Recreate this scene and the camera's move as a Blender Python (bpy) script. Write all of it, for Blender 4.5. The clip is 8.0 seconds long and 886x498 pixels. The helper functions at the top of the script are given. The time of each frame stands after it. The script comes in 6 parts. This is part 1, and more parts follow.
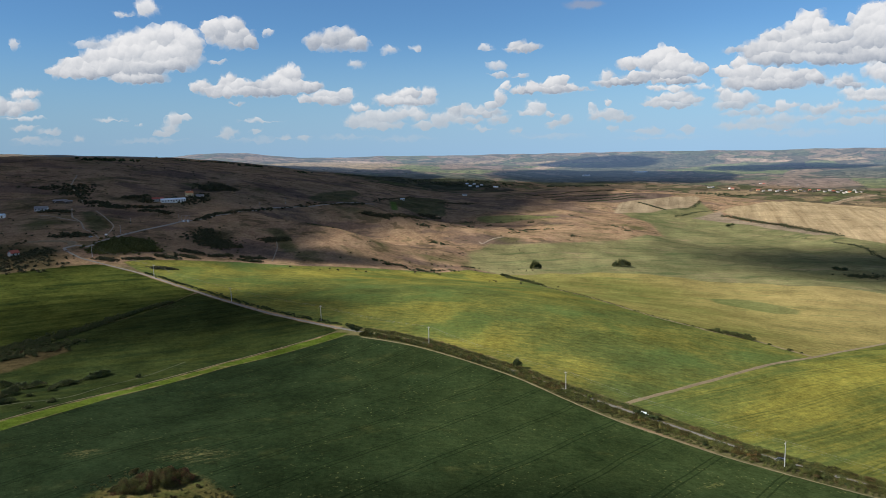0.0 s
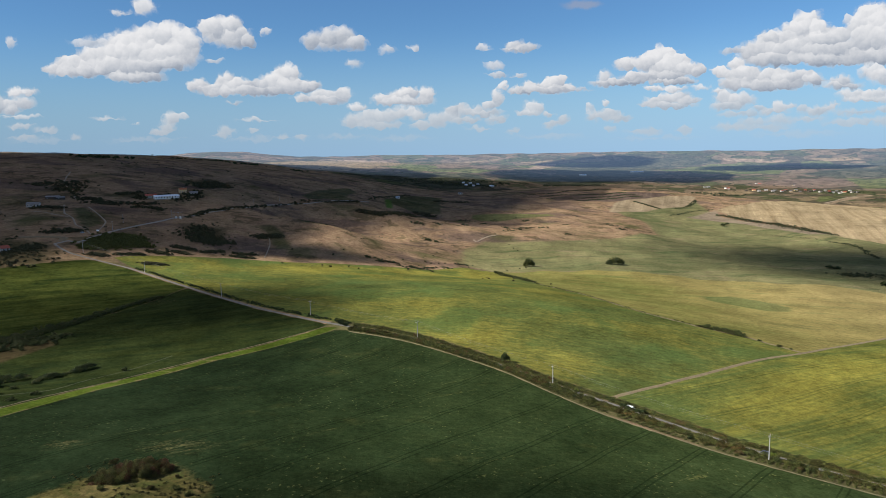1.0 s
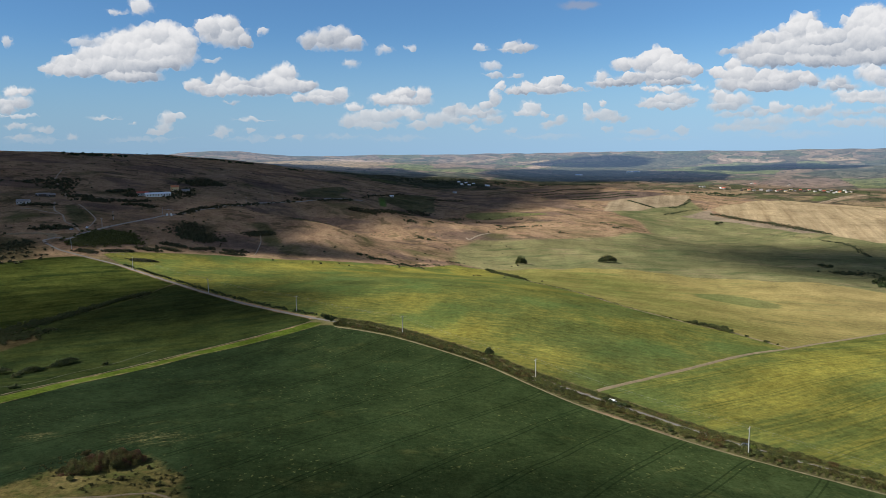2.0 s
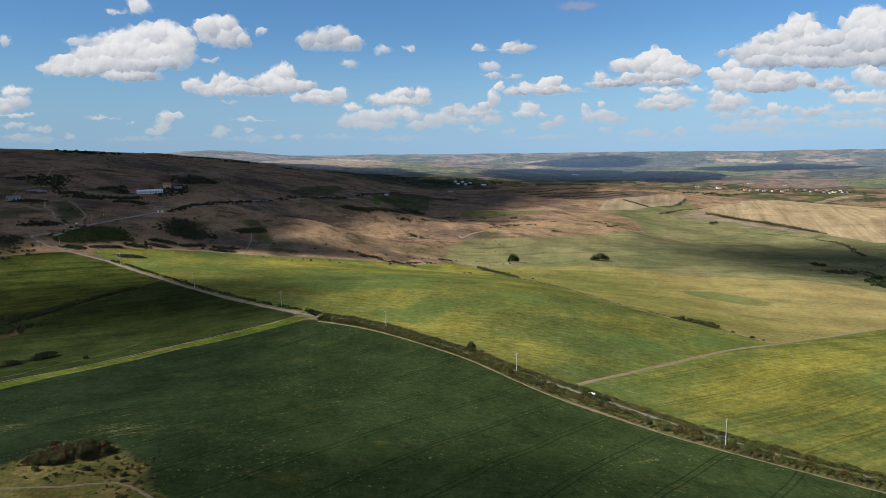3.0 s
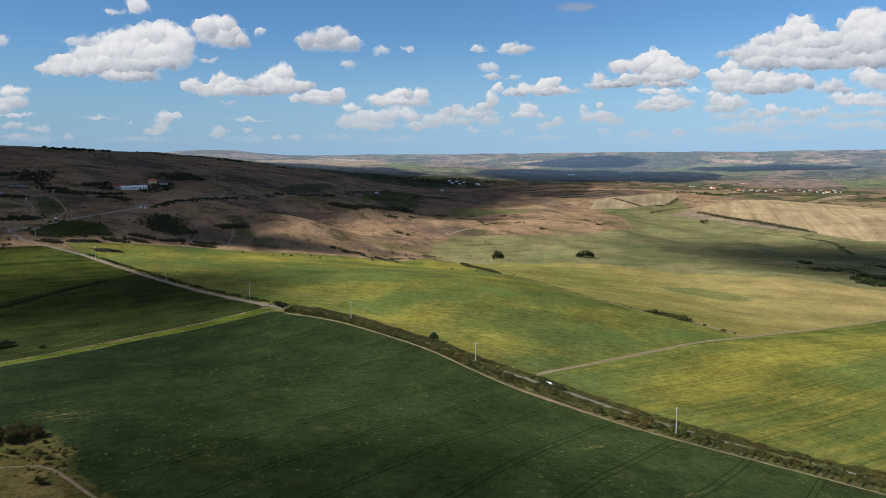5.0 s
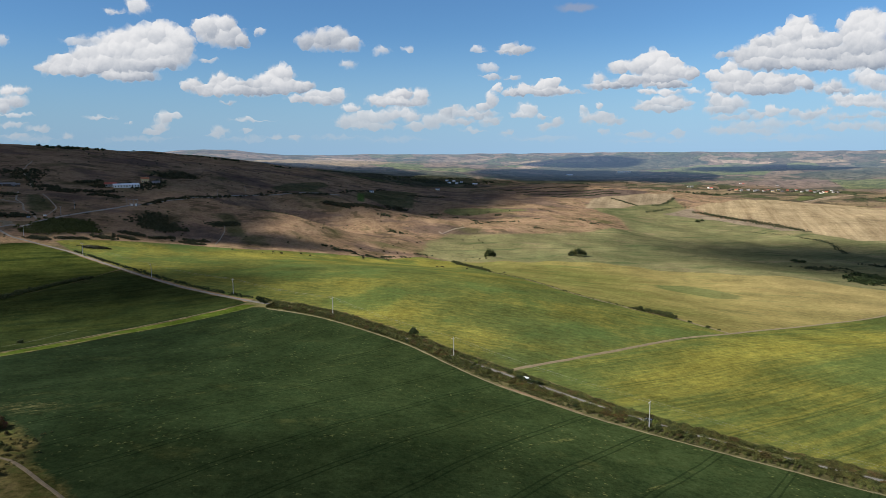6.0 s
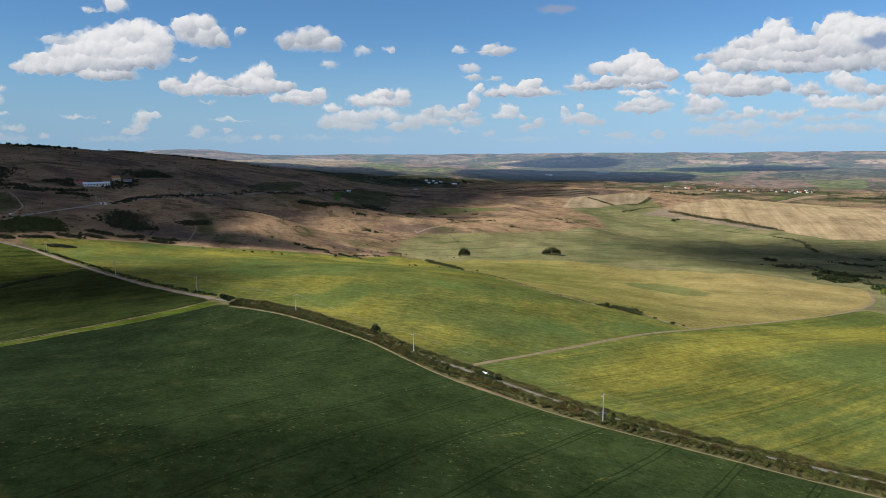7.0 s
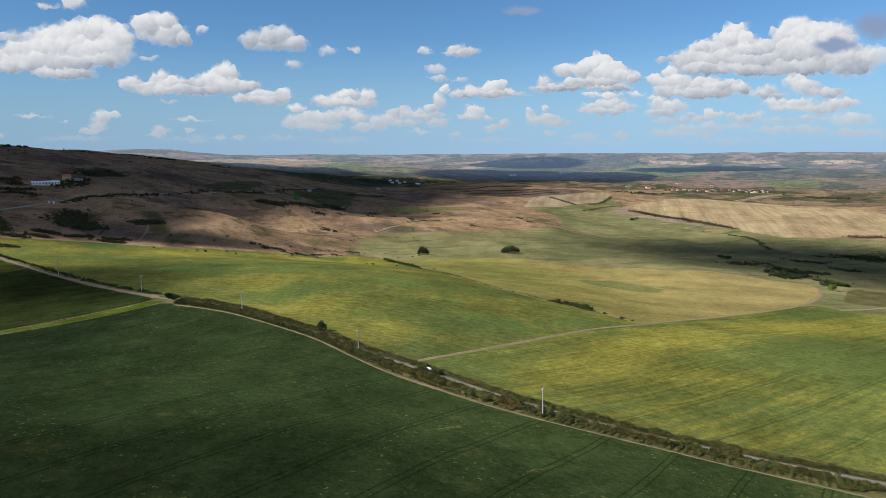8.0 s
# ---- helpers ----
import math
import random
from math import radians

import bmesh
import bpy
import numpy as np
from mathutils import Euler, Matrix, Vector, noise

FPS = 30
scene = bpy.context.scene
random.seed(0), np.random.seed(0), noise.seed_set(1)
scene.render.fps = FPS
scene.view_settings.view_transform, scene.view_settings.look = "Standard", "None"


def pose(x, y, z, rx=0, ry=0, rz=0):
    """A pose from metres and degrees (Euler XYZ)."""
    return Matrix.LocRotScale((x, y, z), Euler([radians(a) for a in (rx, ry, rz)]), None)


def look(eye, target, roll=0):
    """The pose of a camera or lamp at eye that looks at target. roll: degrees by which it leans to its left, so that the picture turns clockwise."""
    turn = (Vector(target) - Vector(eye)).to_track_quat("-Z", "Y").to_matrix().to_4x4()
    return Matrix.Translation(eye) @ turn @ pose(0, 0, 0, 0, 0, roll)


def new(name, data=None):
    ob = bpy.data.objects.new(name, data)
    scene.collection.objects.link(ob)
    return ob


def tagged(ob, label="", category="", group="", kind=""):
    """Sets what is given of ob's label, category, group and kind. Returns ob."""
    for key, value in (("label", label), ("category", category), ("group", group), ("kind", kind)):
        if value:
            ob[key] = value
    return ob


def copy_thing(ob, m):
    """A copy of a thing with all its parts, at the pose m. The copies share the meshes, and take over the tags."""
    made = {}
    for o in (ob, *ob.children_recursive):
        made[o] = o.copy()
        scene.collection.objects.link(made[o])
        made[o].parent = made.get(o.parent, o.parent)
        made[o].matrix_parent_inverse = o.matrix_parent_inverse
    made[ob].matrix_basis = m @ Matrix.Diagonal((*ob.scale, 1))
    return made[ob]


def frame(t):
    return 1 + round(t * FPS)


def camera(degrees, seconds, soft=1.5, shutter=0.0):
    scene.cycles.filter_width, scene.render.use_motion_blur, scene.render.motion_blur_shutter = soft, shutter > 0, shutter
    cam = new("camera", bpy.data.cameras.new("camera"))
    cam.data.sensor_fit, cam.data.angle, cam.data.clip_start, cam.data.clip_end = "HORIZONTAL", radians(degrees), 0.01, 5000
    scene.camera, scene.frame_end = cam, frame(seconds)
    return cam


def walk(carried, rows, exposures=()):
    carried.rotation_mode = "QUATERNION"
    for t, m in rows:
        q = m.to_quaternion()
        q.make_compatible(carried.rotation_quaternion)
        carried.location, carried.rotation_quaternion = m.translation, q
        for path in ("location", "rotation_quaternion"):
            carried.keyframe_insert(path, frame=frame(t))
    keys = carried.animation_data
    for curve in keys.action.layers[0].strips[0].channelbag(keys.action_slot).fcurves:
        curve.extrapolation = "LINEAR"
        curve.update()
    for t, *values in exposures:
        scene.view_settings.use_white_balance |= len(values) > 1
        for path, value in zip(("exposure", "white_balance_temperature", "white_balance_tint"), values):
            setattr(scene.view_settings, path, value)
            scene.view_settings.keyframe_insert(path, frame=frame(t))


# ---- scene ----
cam = camera(64.2, 8.0, 0.85)
PATH = [
    (0, (3.496, -2.716, 96.976), (3.515, -0.735, 96.702), -1.1),
    (0.5, (5.242, -2.566, 95.717), (5.265, -0.585, 95.442), -1.0),
    (1, (7.471, -2.258, 94.253), (7.498, -0.277, 93.978), -0.9),
    (1.5, (10.154, -1.928, 92.874), (10.186, 0.053, 92.599), -0.9),
    (3, (20.131, -0.666, 88.178), (20.171, 1.315, 87.904), -0.7),
    (3.5, (23.752, -0.172, 86.942), (23.794, 1.808, 86.668), -0.7),
    (4, (27.581, 0.147, 85.638), (27.624, 2.128, 85.364), -0.6),
    (4.5, (31.563, 0.491, 84.355), (31.607, 2.472, 84.082), -0.6),
    (6, (43.992, 1.54, 80.455), (44.038, 3.521, 80.184), -0.5),
    (6.5, (48.242, 1.725, 79.412), (48.293, 3.706, 79.141), -0.5),
    (7, (52.568, 1.935, 78.346), (52.665, 3.914, 78.076), -0.4),
    (7.5, (56.795, 2.203, 77.135), (56.953, 4.178, 76.866), -0.3),
    (8, (60.963, 2.429, 76.069), (61.155, 4.402, 75.8), -0.3),
]
walk(cam, [(t, look(eye, aim, lean)) for t, eye, aim, lean in PATH])

# ---- sky, clouds and sun ----
SUN_AZ, SUN_EL = -92.0, 36.0  # bearing clockwise from +y, height; degrees
scene.view_settings.exposure = 1.0

world = bpy.data.worlds.new("sky")
scene.world = world
world.use_nodes = True
world.cycles.sampling_method = "MANUAL"
world.cycles.sample_map_resolution = 256


class Net:
    """A short way to write node trees."""

    def __init__(self, tree):
        self.tree = tree

    def put(self, socket, value):
        if value is None:
            return
        if isinstance(value, bpy.types.NodeSocket):
            self.tree.links.new(value, socket)
        elif isinstance(value, tuple) and socket.type == "RGBA" and len(value) == 3:
            socket.default_value = (*value, 1)
        else:
            socket.default_value = value

    def node(self, kind, out=0, ins=()):
        n = self.tree.nodes.new("ShaderNode" + kind)
        for k, v in (ins.items() if isinstance(ins, dict) else enumerate(ins)):
            self.put(n.inputs[k], v)
        return n.outputs[out]

    def math(self, op, a, b=None, c=None):
        n = self.tree.nodes.new("ShaderNodeMath")
        n.operation = op
        for k, v in enumerate((a, b, c)):
            self.put(n.inputs[k], v)
        return n.outputs[0]

    def vec(self, op, a, b=None, c=None):
        n = self.tree.nodes.new("ShaderNodeVectorMath")
        n.operation = op
        for k, v in enumerate((a, b, c)):
            self.put(n.inputs[k], v)
        return n.outputs[1 if op in ("DOT_PRODUCT", "LENGTH", "DISTANCE") else 0]

    def noise(self, at, scale, detail=4.0, rough=0.55, colour=False):
        return self.node("TexNoise", 1 if colour else 0, {"Vector": at, "Scale": scale, "Detail": detail, "Roughness": rough})

    def step(self, v, a, b):
        out = self.node("MapRange", 0, {"Value": v, "From Min": a, "From Max": b})
        out.node.interpolation_type = "SMOOTHSTEP"
        return out

    def ramp(self, v, a, b, c=0.0, d=1.0):
        return self.node("MapRange", 0, {"Value": v, "From Min": a, "From Max": b, "To Min": c, "To Max": d})

    def value(self, name):
        out = self.node("Attribute", 2)
        out.node.attribute_name = name
        return out

    def mix(self, f, a, b):
        n = self.tree.nodes.new("ShaderNodeMix")
        n.data_type = "RGBA"
        for s, v in zip((n.inputs[0], n.inputs[6], n.inputs[7]), (f, a, b)):
            self.put(s, v)
        return n.outputs[2]


PUFFS = []
# how dense a cloud's middle is, how soft its rim
KINDS = {"firm": (1.0, 0.38), "soft": (0.95, 0.55), "thin": (0.80, 0.70), "faint": (0.40, 0.95)}


def cloud(kind, *puffs):
    """One cloud of the sky: its kind, then its puffs from back to front (bearing slope, height slope, half width, half height)."""
    PUFFS.append((kind, puffs))


cloud("firm", (-0.282, 0.166, 0.027, 0.018), (-0.263, 0.160, 0.021, 0.015), (-0.297, 0.173, 0.017, 0.012), (-0.270, 0.177, 0.015, 0.010), (-0.248, 0.154, 0.009, 0.010))
cloud("thin", (-0.223, 0.167, 0.008, 0.006), (-0.462, 0.154, 0.030, 0.007), (-0.502, 0.134, 0.011, 0.004))
cloud("firm", (-0.359, 0.159, 0.030, 0.021), (-0.386, 0.155, 0.034, 0.021), (-0.333, 0.151, 0.021, 0.021), (-0.417, 0.148, 0.030, 0.021), (-0.452, 0.133, 0.034, 0.016), (-0.487, 0.124, 0.029, 0.012), (-0.511, 0.119, 0.017, 0.006), (-0.395, 0.137, 0.053, 0.019), (-0.357, 0.133, 0.038, 0.017), (-0.427, 0.120, 0.073, 0.012), (-0.473, 0.115, 0.046, 0.008), (-0.405, 0.107, 0.038, 0.007), (-0.373, 0.124, 0.038, 0.008))
cloud("soft", (-0.387, 0.201, 0.017, 0.012), (-0.129, 0.150, 0.035, 0.010), (-0.160, 0.155, 0.015, 0.010), (-0.137, 0.159, 0.020, 0.011), (-0.117, 0.161, 0.015, 0.010), (-0.102, 0.149, 0.017, 0.011))
cloud("thin", (-0.421, 0.194, 0.015, 0.005), (-0.570, 0.155, 0.009, 0.007), (-0.056, 0.140, 0.012, 0.007), (-0.021, 0.141, 0.009, 0.004), (-0.109, 0.121, 0.012, 0.006), (-0.272, 0.071, 0.011, 0.003), (-0.296, 0.128, 0.014, 0.003))
cloud("firm", (-0.319, 0.094, 0.014, 0.008), (-0.284, 0.100, 0.014, 0.011), (-0.298, 0.090, 0.023, 0.007), (-0.259, 0.094, 0.027, 0.009), (-0.199, 0.109, 0.019, 0.013), (-0.216, 0.097, 0.023, 0.011), (-0.186, 0.093, 0.031, 0.010), (-0.244, 0.086, 0.062, 0.007), (-0.166, 0.092, 0.014, 0.006))
cloud("soft", (-0.175, 0.075, 0.017, 0.005), (-0.151, 0.079, 0.017, 0.008), (-0.124, 0.081, 0.019, 0.008), (-0.143, 0.073, 0.031, 0.005))
cloud("firm", (-0.064, 0.071, 0.017, 0.008), (-0.042, 0.077, 0.020, 0.009), (-0.030, 0.081, 0.012, 0.007), (-0.007, 0.078, 0.013, 0.009), (-0.034, 0.068, 0.038, 0.006))
cloud("soft", (-0.101, 0.062, 0.016, 0.005), (-0.109, 0.043, 0.014, 0.009), (-0.086, 0.046, 0.020, 0.011), (-0.058, 0.050, 0.022, 0.009), (-0.034, 0.054, 0.022, 0.008), (-0.019, 0.050, 0.016, 0.007), (-0.074, 0.037, 0.035, 0.006), (-0.011, 0.036, 0.019, 0.006), (0.009, 0.042, 0.014, 0.009), (0.028, 0.049, 0.016, 0.011))
cloud("soft", (-0.599, 0.074, 0.019, 0.015), (-0.559, 0.089, 0.023, 0.006), (-0.573, 0.089, 0.012, 0.007), (-0.568, 0.075, 0.023, 0.008), (-0.577, 0.065, 0.014, 0.007))
cloud("thin", (-0.566, 0.055, 0.031, 0.003), (-0.567, 0.043, 0.020, 0.005), (-0.533, 0.037, 0.017, 0.005), (-0.565, 0.028, 0.023, 0.004), (-0.491, 0.027, 0.008, 0.005), (-0.447, 0.053, 0.022, 0.003), (-0.407, 0.043, 0.005, 0.002), (-0.346, 0.053, 0.009, 0.004))
cloud("soft", (-0.360, 0.052, 0.011, 0.009), (-0.367, 0.040, 0.011, 0.009), (-0.377, 0.032, 0.014, 0.004))
cloud("thin", (-0.286, 0.031, 0.012, 0.006), (-0.294, 0.027, 0.011, 0.003), (-0.247, 0.032, 0.012, 0.004), (-0.180, 0.023, 0.011, 0.005), (-0.206, 0.022, 0.008, 0.005), (-0.238, 0.046, 0.031, 0.003))
cloud("soft", (0.034, 0.059, 0.017, 0.007), (0.060, 0.054, 0.024, 0.008), (0.092, 0.074, 0.008, 0.011), (0.085, 0.063, 0.011, 0.007), (0.099, 0.087, 0.005, 0.005), (0.076, 0.051, 0.024, 0.005), (0.048, 0.041, 0.021, 0.005), (0.091, 0.042, 0.017, 0.006))
cloud("thin", (0.115, 0.027, 0.011, 0.005), (0.068, 0.031, 0.021, 0.003))
cloud("soft", (0.143, 0.058, 0.016, 0.009), (0.135, 0.050, 0.017, 0.005), (0.163, 0.048, 0.010, 0.004), (0.183, 0.040, 0.010, 0.007), (0.171, 0.033, 0.013, 0.005))
cloud("firm", (0.161, 0.090, 0.011, 0.009), (0.178, 0.094, 0.013, 0.008), (0.143, 0.087, 0.014, 0.007), (0.127, 0.081, 0.020, 0.005), (0.162, 0.083, 0.035, 0.006), (0.190, 0.084, 0.013, 0.005))
cloud("soft", (0.115, 0.144, 0.014, 0.007), (0.131, 0.140, 0.020, 0.005), (0.111, 0.137, 0.016, 0.004))
cloud("thin", (0.088, 0.116, 0.014, 0.006), (0.092, 0.104, 0.016, 0.003), (0.123, 0.102, 0.012, 0.004), (0.072, 0.141, 0.009, 0.005), (0.210, 0.082, 0.019, 0.003))
cloud("soft", (0.243, 0.099, 0.011, 0.009), (0.237, 0.090, 0.014, 0.005))
cloud("firm", (0.323, 0.124, 0.024, 0.014), (0.308, 0.118, 0.020, 0.011), (0.343, 0.118, 0.017, 0.011), (0.332, 0.108, 0.036, 0.012), (0.360, 0.108, 0.017, 0.009), (0.372, 0.106, 0.013, 0.007), (0.276, 0.115, 0.020, 0.008), (0.296, 0.116, 0.017, 0.010), (0.312, 0.098, 0.048, 0.007), (0.265, 0.091, 0.032, 0.004), (0.336, 0.091, 0.032, 0.004))
cloud("soft", (0.313, 0.082, 0.017, 0.004), (0.341, 0.081, 0.016, 0.004), (0.325, 0.066, 0.024, 0.007), (0.345, 0.070, 0.020, 0.008), (0.309, 0.061, 0.022, 0.005), (0.361, 0.064, 0.018, 0.005), (0.337, 0.058, 0.036, 0.004))
cloud("soft", (0.243, 0.063, 0.005, 0.006), (0.226, 0.047, 0.011, 0.009), (0.246, 0.047, 0.020, 0.007), (0.262, 0.043, 0.016, 0.005))
cloud("thin", (0.222, 0.059, 0.006, 0.005), (0.250, 0.028, 0.011, 0.005), (0.299, 0.023, 0.028, 0.005), (0.355, 0.024, 0.014, 0.005), (0.376, 0.081, 0.014, 0.003))
cloud("firm", (0.523, 0.170, 0.022, 0.015), (0.508, 0.157, 0.025, 0.014), (0.540, 0.156, 0.017, 0.015), (0.568, 0.152, 0.018, 0.011), (0.485, 0.145, 0.024, 0.012), (0.465, 0.146, 0.016, 0.012), (0.454, 0.130, 0.028, 0.014), (0.509, 0.130, 0.048, 0.017), (0.557, 0.130, 0.040, 0.015), (0.548, 0.145, 0.032, 0.009), (0.486, 0.119, 0.044, 0.009), (0.550, 0.117, 0.056, 0.008), (0.598, 0.118, 0.032, 0.008))
cloud("thin", (0.578, 0.174, 0.006, 0.008), (0.418, 0.131, 0.016, 0.005))
cloud("firm", (0.613, 0.179, 0.024, 0.014), (0.595, 0.164, 0.017, 0.015), (0.634, 0.167, 0.028, 0.017), (0.612, 0.145, 0.032, 0.021), (0.644, 0.148, 0.032, 0.023), (0.622, 0.121, 0.048, 0.012), (0.667, 0.156, 0.040, 0.031), (0.701, 0.132, 0.040, 0.023))
cloud("firm", (0.427, 0.115, 0.011, 0.009), (0.403, 0.104, 0.013, 0.008), (0.419, 0.100, 0.018, 0.009), (0.439, 0.100, 0.024, 0.012), (0.424, 0.087, 0.022, 0.009), (0.479, 0.096, 0.032, 0.012), (0.511, 0.094, 0.032, 0.009), (0.472, 0.084, 0.048, 0.008), (0.536, 0.089, 0.018, 0.008))
cloud("soft", (0.572, 0.089, 0.018, 0.007), (0.576, 0.082, 0.028, 0.005), (0.615, 0.102, 0.020, 0.009), (0.632, 0.094, 0.024, 0.011), (0.665, 0.086, 0.032, 0.009))
cloud("soft", (0.413, 0.069, 0.020, 0.009), (0.433, 0.065, 0.024, 0.008), (0.417, 0.057, 0.024, 0.006), (0.401, 0.077, 0.010, 0.005), (0.593, 0.070, 0.024, 0.008), (0.625, 0.070, 0.028, 0.008), (0.610, 0.063, 0.036, 0.005), (0.658, 0.063, 0.032, 0.008), (0.690, 0.071, 0.032, 0.008))
cloud("soft", (0.494, 0.055, 0.018, 0.006), (0.482, 0.049, 0.021, 0.005), (0.546, 0.048, 0.018, 0.007), (0.562, 0.052, 0.010, 0.008))
cloud("thin", (0.458, 0.053, 0.016, 0.004), (0.434, 0.045, 0.032, 0.005), (0.522, 0.050, 0.011, 0.008), (0.595, 0.044, 0.032, 0.005), (0.643, 0.047, 0.032, 0.006), (0.740, 0.140, 0.032, 0.015))
cloud("thin", (0.419, 0.028, 0.024, 0.006), (0.451, 0.034, 0.024, 0.006), (0.491, 0.035, 0.023, 0.007), (0.459, 0.026, 0.048, 0.005), (0.531, 0.037, 0.024, 0.005), (0.596, 0.031, 0.049, 0.005), (0.644, 0.032, 0.032, 0.006), (0.708, 0.047, 0.041, 0.011), (0.718, 0.027, 0.049, 0.006))
cloud("faint", (-0.239, 0.021, 0.055, 0.004), (-0.043, 0.019, 0.047, 0.005), (0.163, 0.018, 0.056, 0.005), (0.315, 0.013, 0.064, 0.004), (-0.122, 0.023, 0.039, 0.004), (0.516, 0.016, 0.073, 0.005), (-0.395, 0.022, 0.062, 0.004), (-0.542, 0.023, 0.046, 0.004))

SHADED = [("thin", ((0.210, 0.195, 0.026, 0.007), (0.674, 0.152, 0.035, 0.011), (0.735, 0.182, 0.032, 0.022)))]


def sockets(tree, ins, outs):
    for name in ins:
        tree.interface.new_socket(name, in_out="INPUT", socket_type="NodeSocketVector")
    for name in outs:
        tree.interface.new_socket(name, in_out="OUTPUT", socket_type="NodeSocketVector")
    return tree.nodes.new("NodeGroupInput").outputs


def cloud_group(kind, puffs):
    """Node group: one cloud laid over what is behind it. State: light caught, cover."""
    tree = bpy.data.node_groups.new("cloud", "ShaderNodeTree")
    place, state = list(sockets(tree, ("Place", "State"), ("State",)))[:2]
    n = Net(tree)
    most, rim = KINDS[kind]
    foot, head = min(w - b for u, w, a, b in puffs), max(w + b for u, w, a, b in puffs)
    for u, w, a, b in puffs:
        a, b = a * 1.16, b * 1.16
        q = n.vec("MULTIPLY_ADD", place, (1 / a, 1 / b, 0), (-u / a, -w / b, 0))
        thick = n.node("MapRange", 0, {"Value": n.vec("LENGTH", q), "From Min": 1.06, "From Max": 1.06 - rim, "To Max": most})
        thick.node.interpolation_type, thick.node.clamp = "SMOOTHSTEP", False
        high = (w - foot) / max(head - foot, 0.02)
        catch = n.math("ADD", n.vec("DOT_PRODUCT", q, (-0.16, 0.40, 0)), 0.34 + 0.40 * high)
        pair = n.node("CombineXYZ", 0, [catch, 1.0, 0.0])
        over = tree.nodes.new("ShaderNodeMix")
        over.data_type = "VECTOR"
        for k, value in ((0, thick), (4, state), (5, pair)):
            n.put(over.inputs[k], value)
        state = over.outputs[1]
    tree.links.new(state, tree.nodes.new("NodeGroupOutput").inputs[0])
    return tree


def cloud_field(masses):
    """Node group: how much light the clouds' puffs catch (x) and how dense they are (y) at a point of the sky."""
    tree = bpy.data.node_groups.new("cloud_field", "ShaderNodeTree")
    place = sockets(tree, ("Place",), ("State",))[0]
    n = Net(tree)
    state = n.node("CombineXYZ", 0, [0.6, 0.0, 0.0])
    for kind, puffs in masses:
        g = tree.nodes.new("ShaderNodeGroup")
        g.node_tree = cloud_group(kind, puffs)
        n.put(g.inputs[0], place)
        n.put(g.inputs[1], state)
        state = g.outputs[0]
    tree.links.new(state, tree.nodes.new("NodeGroupOutput").inputs[0])
    return tree


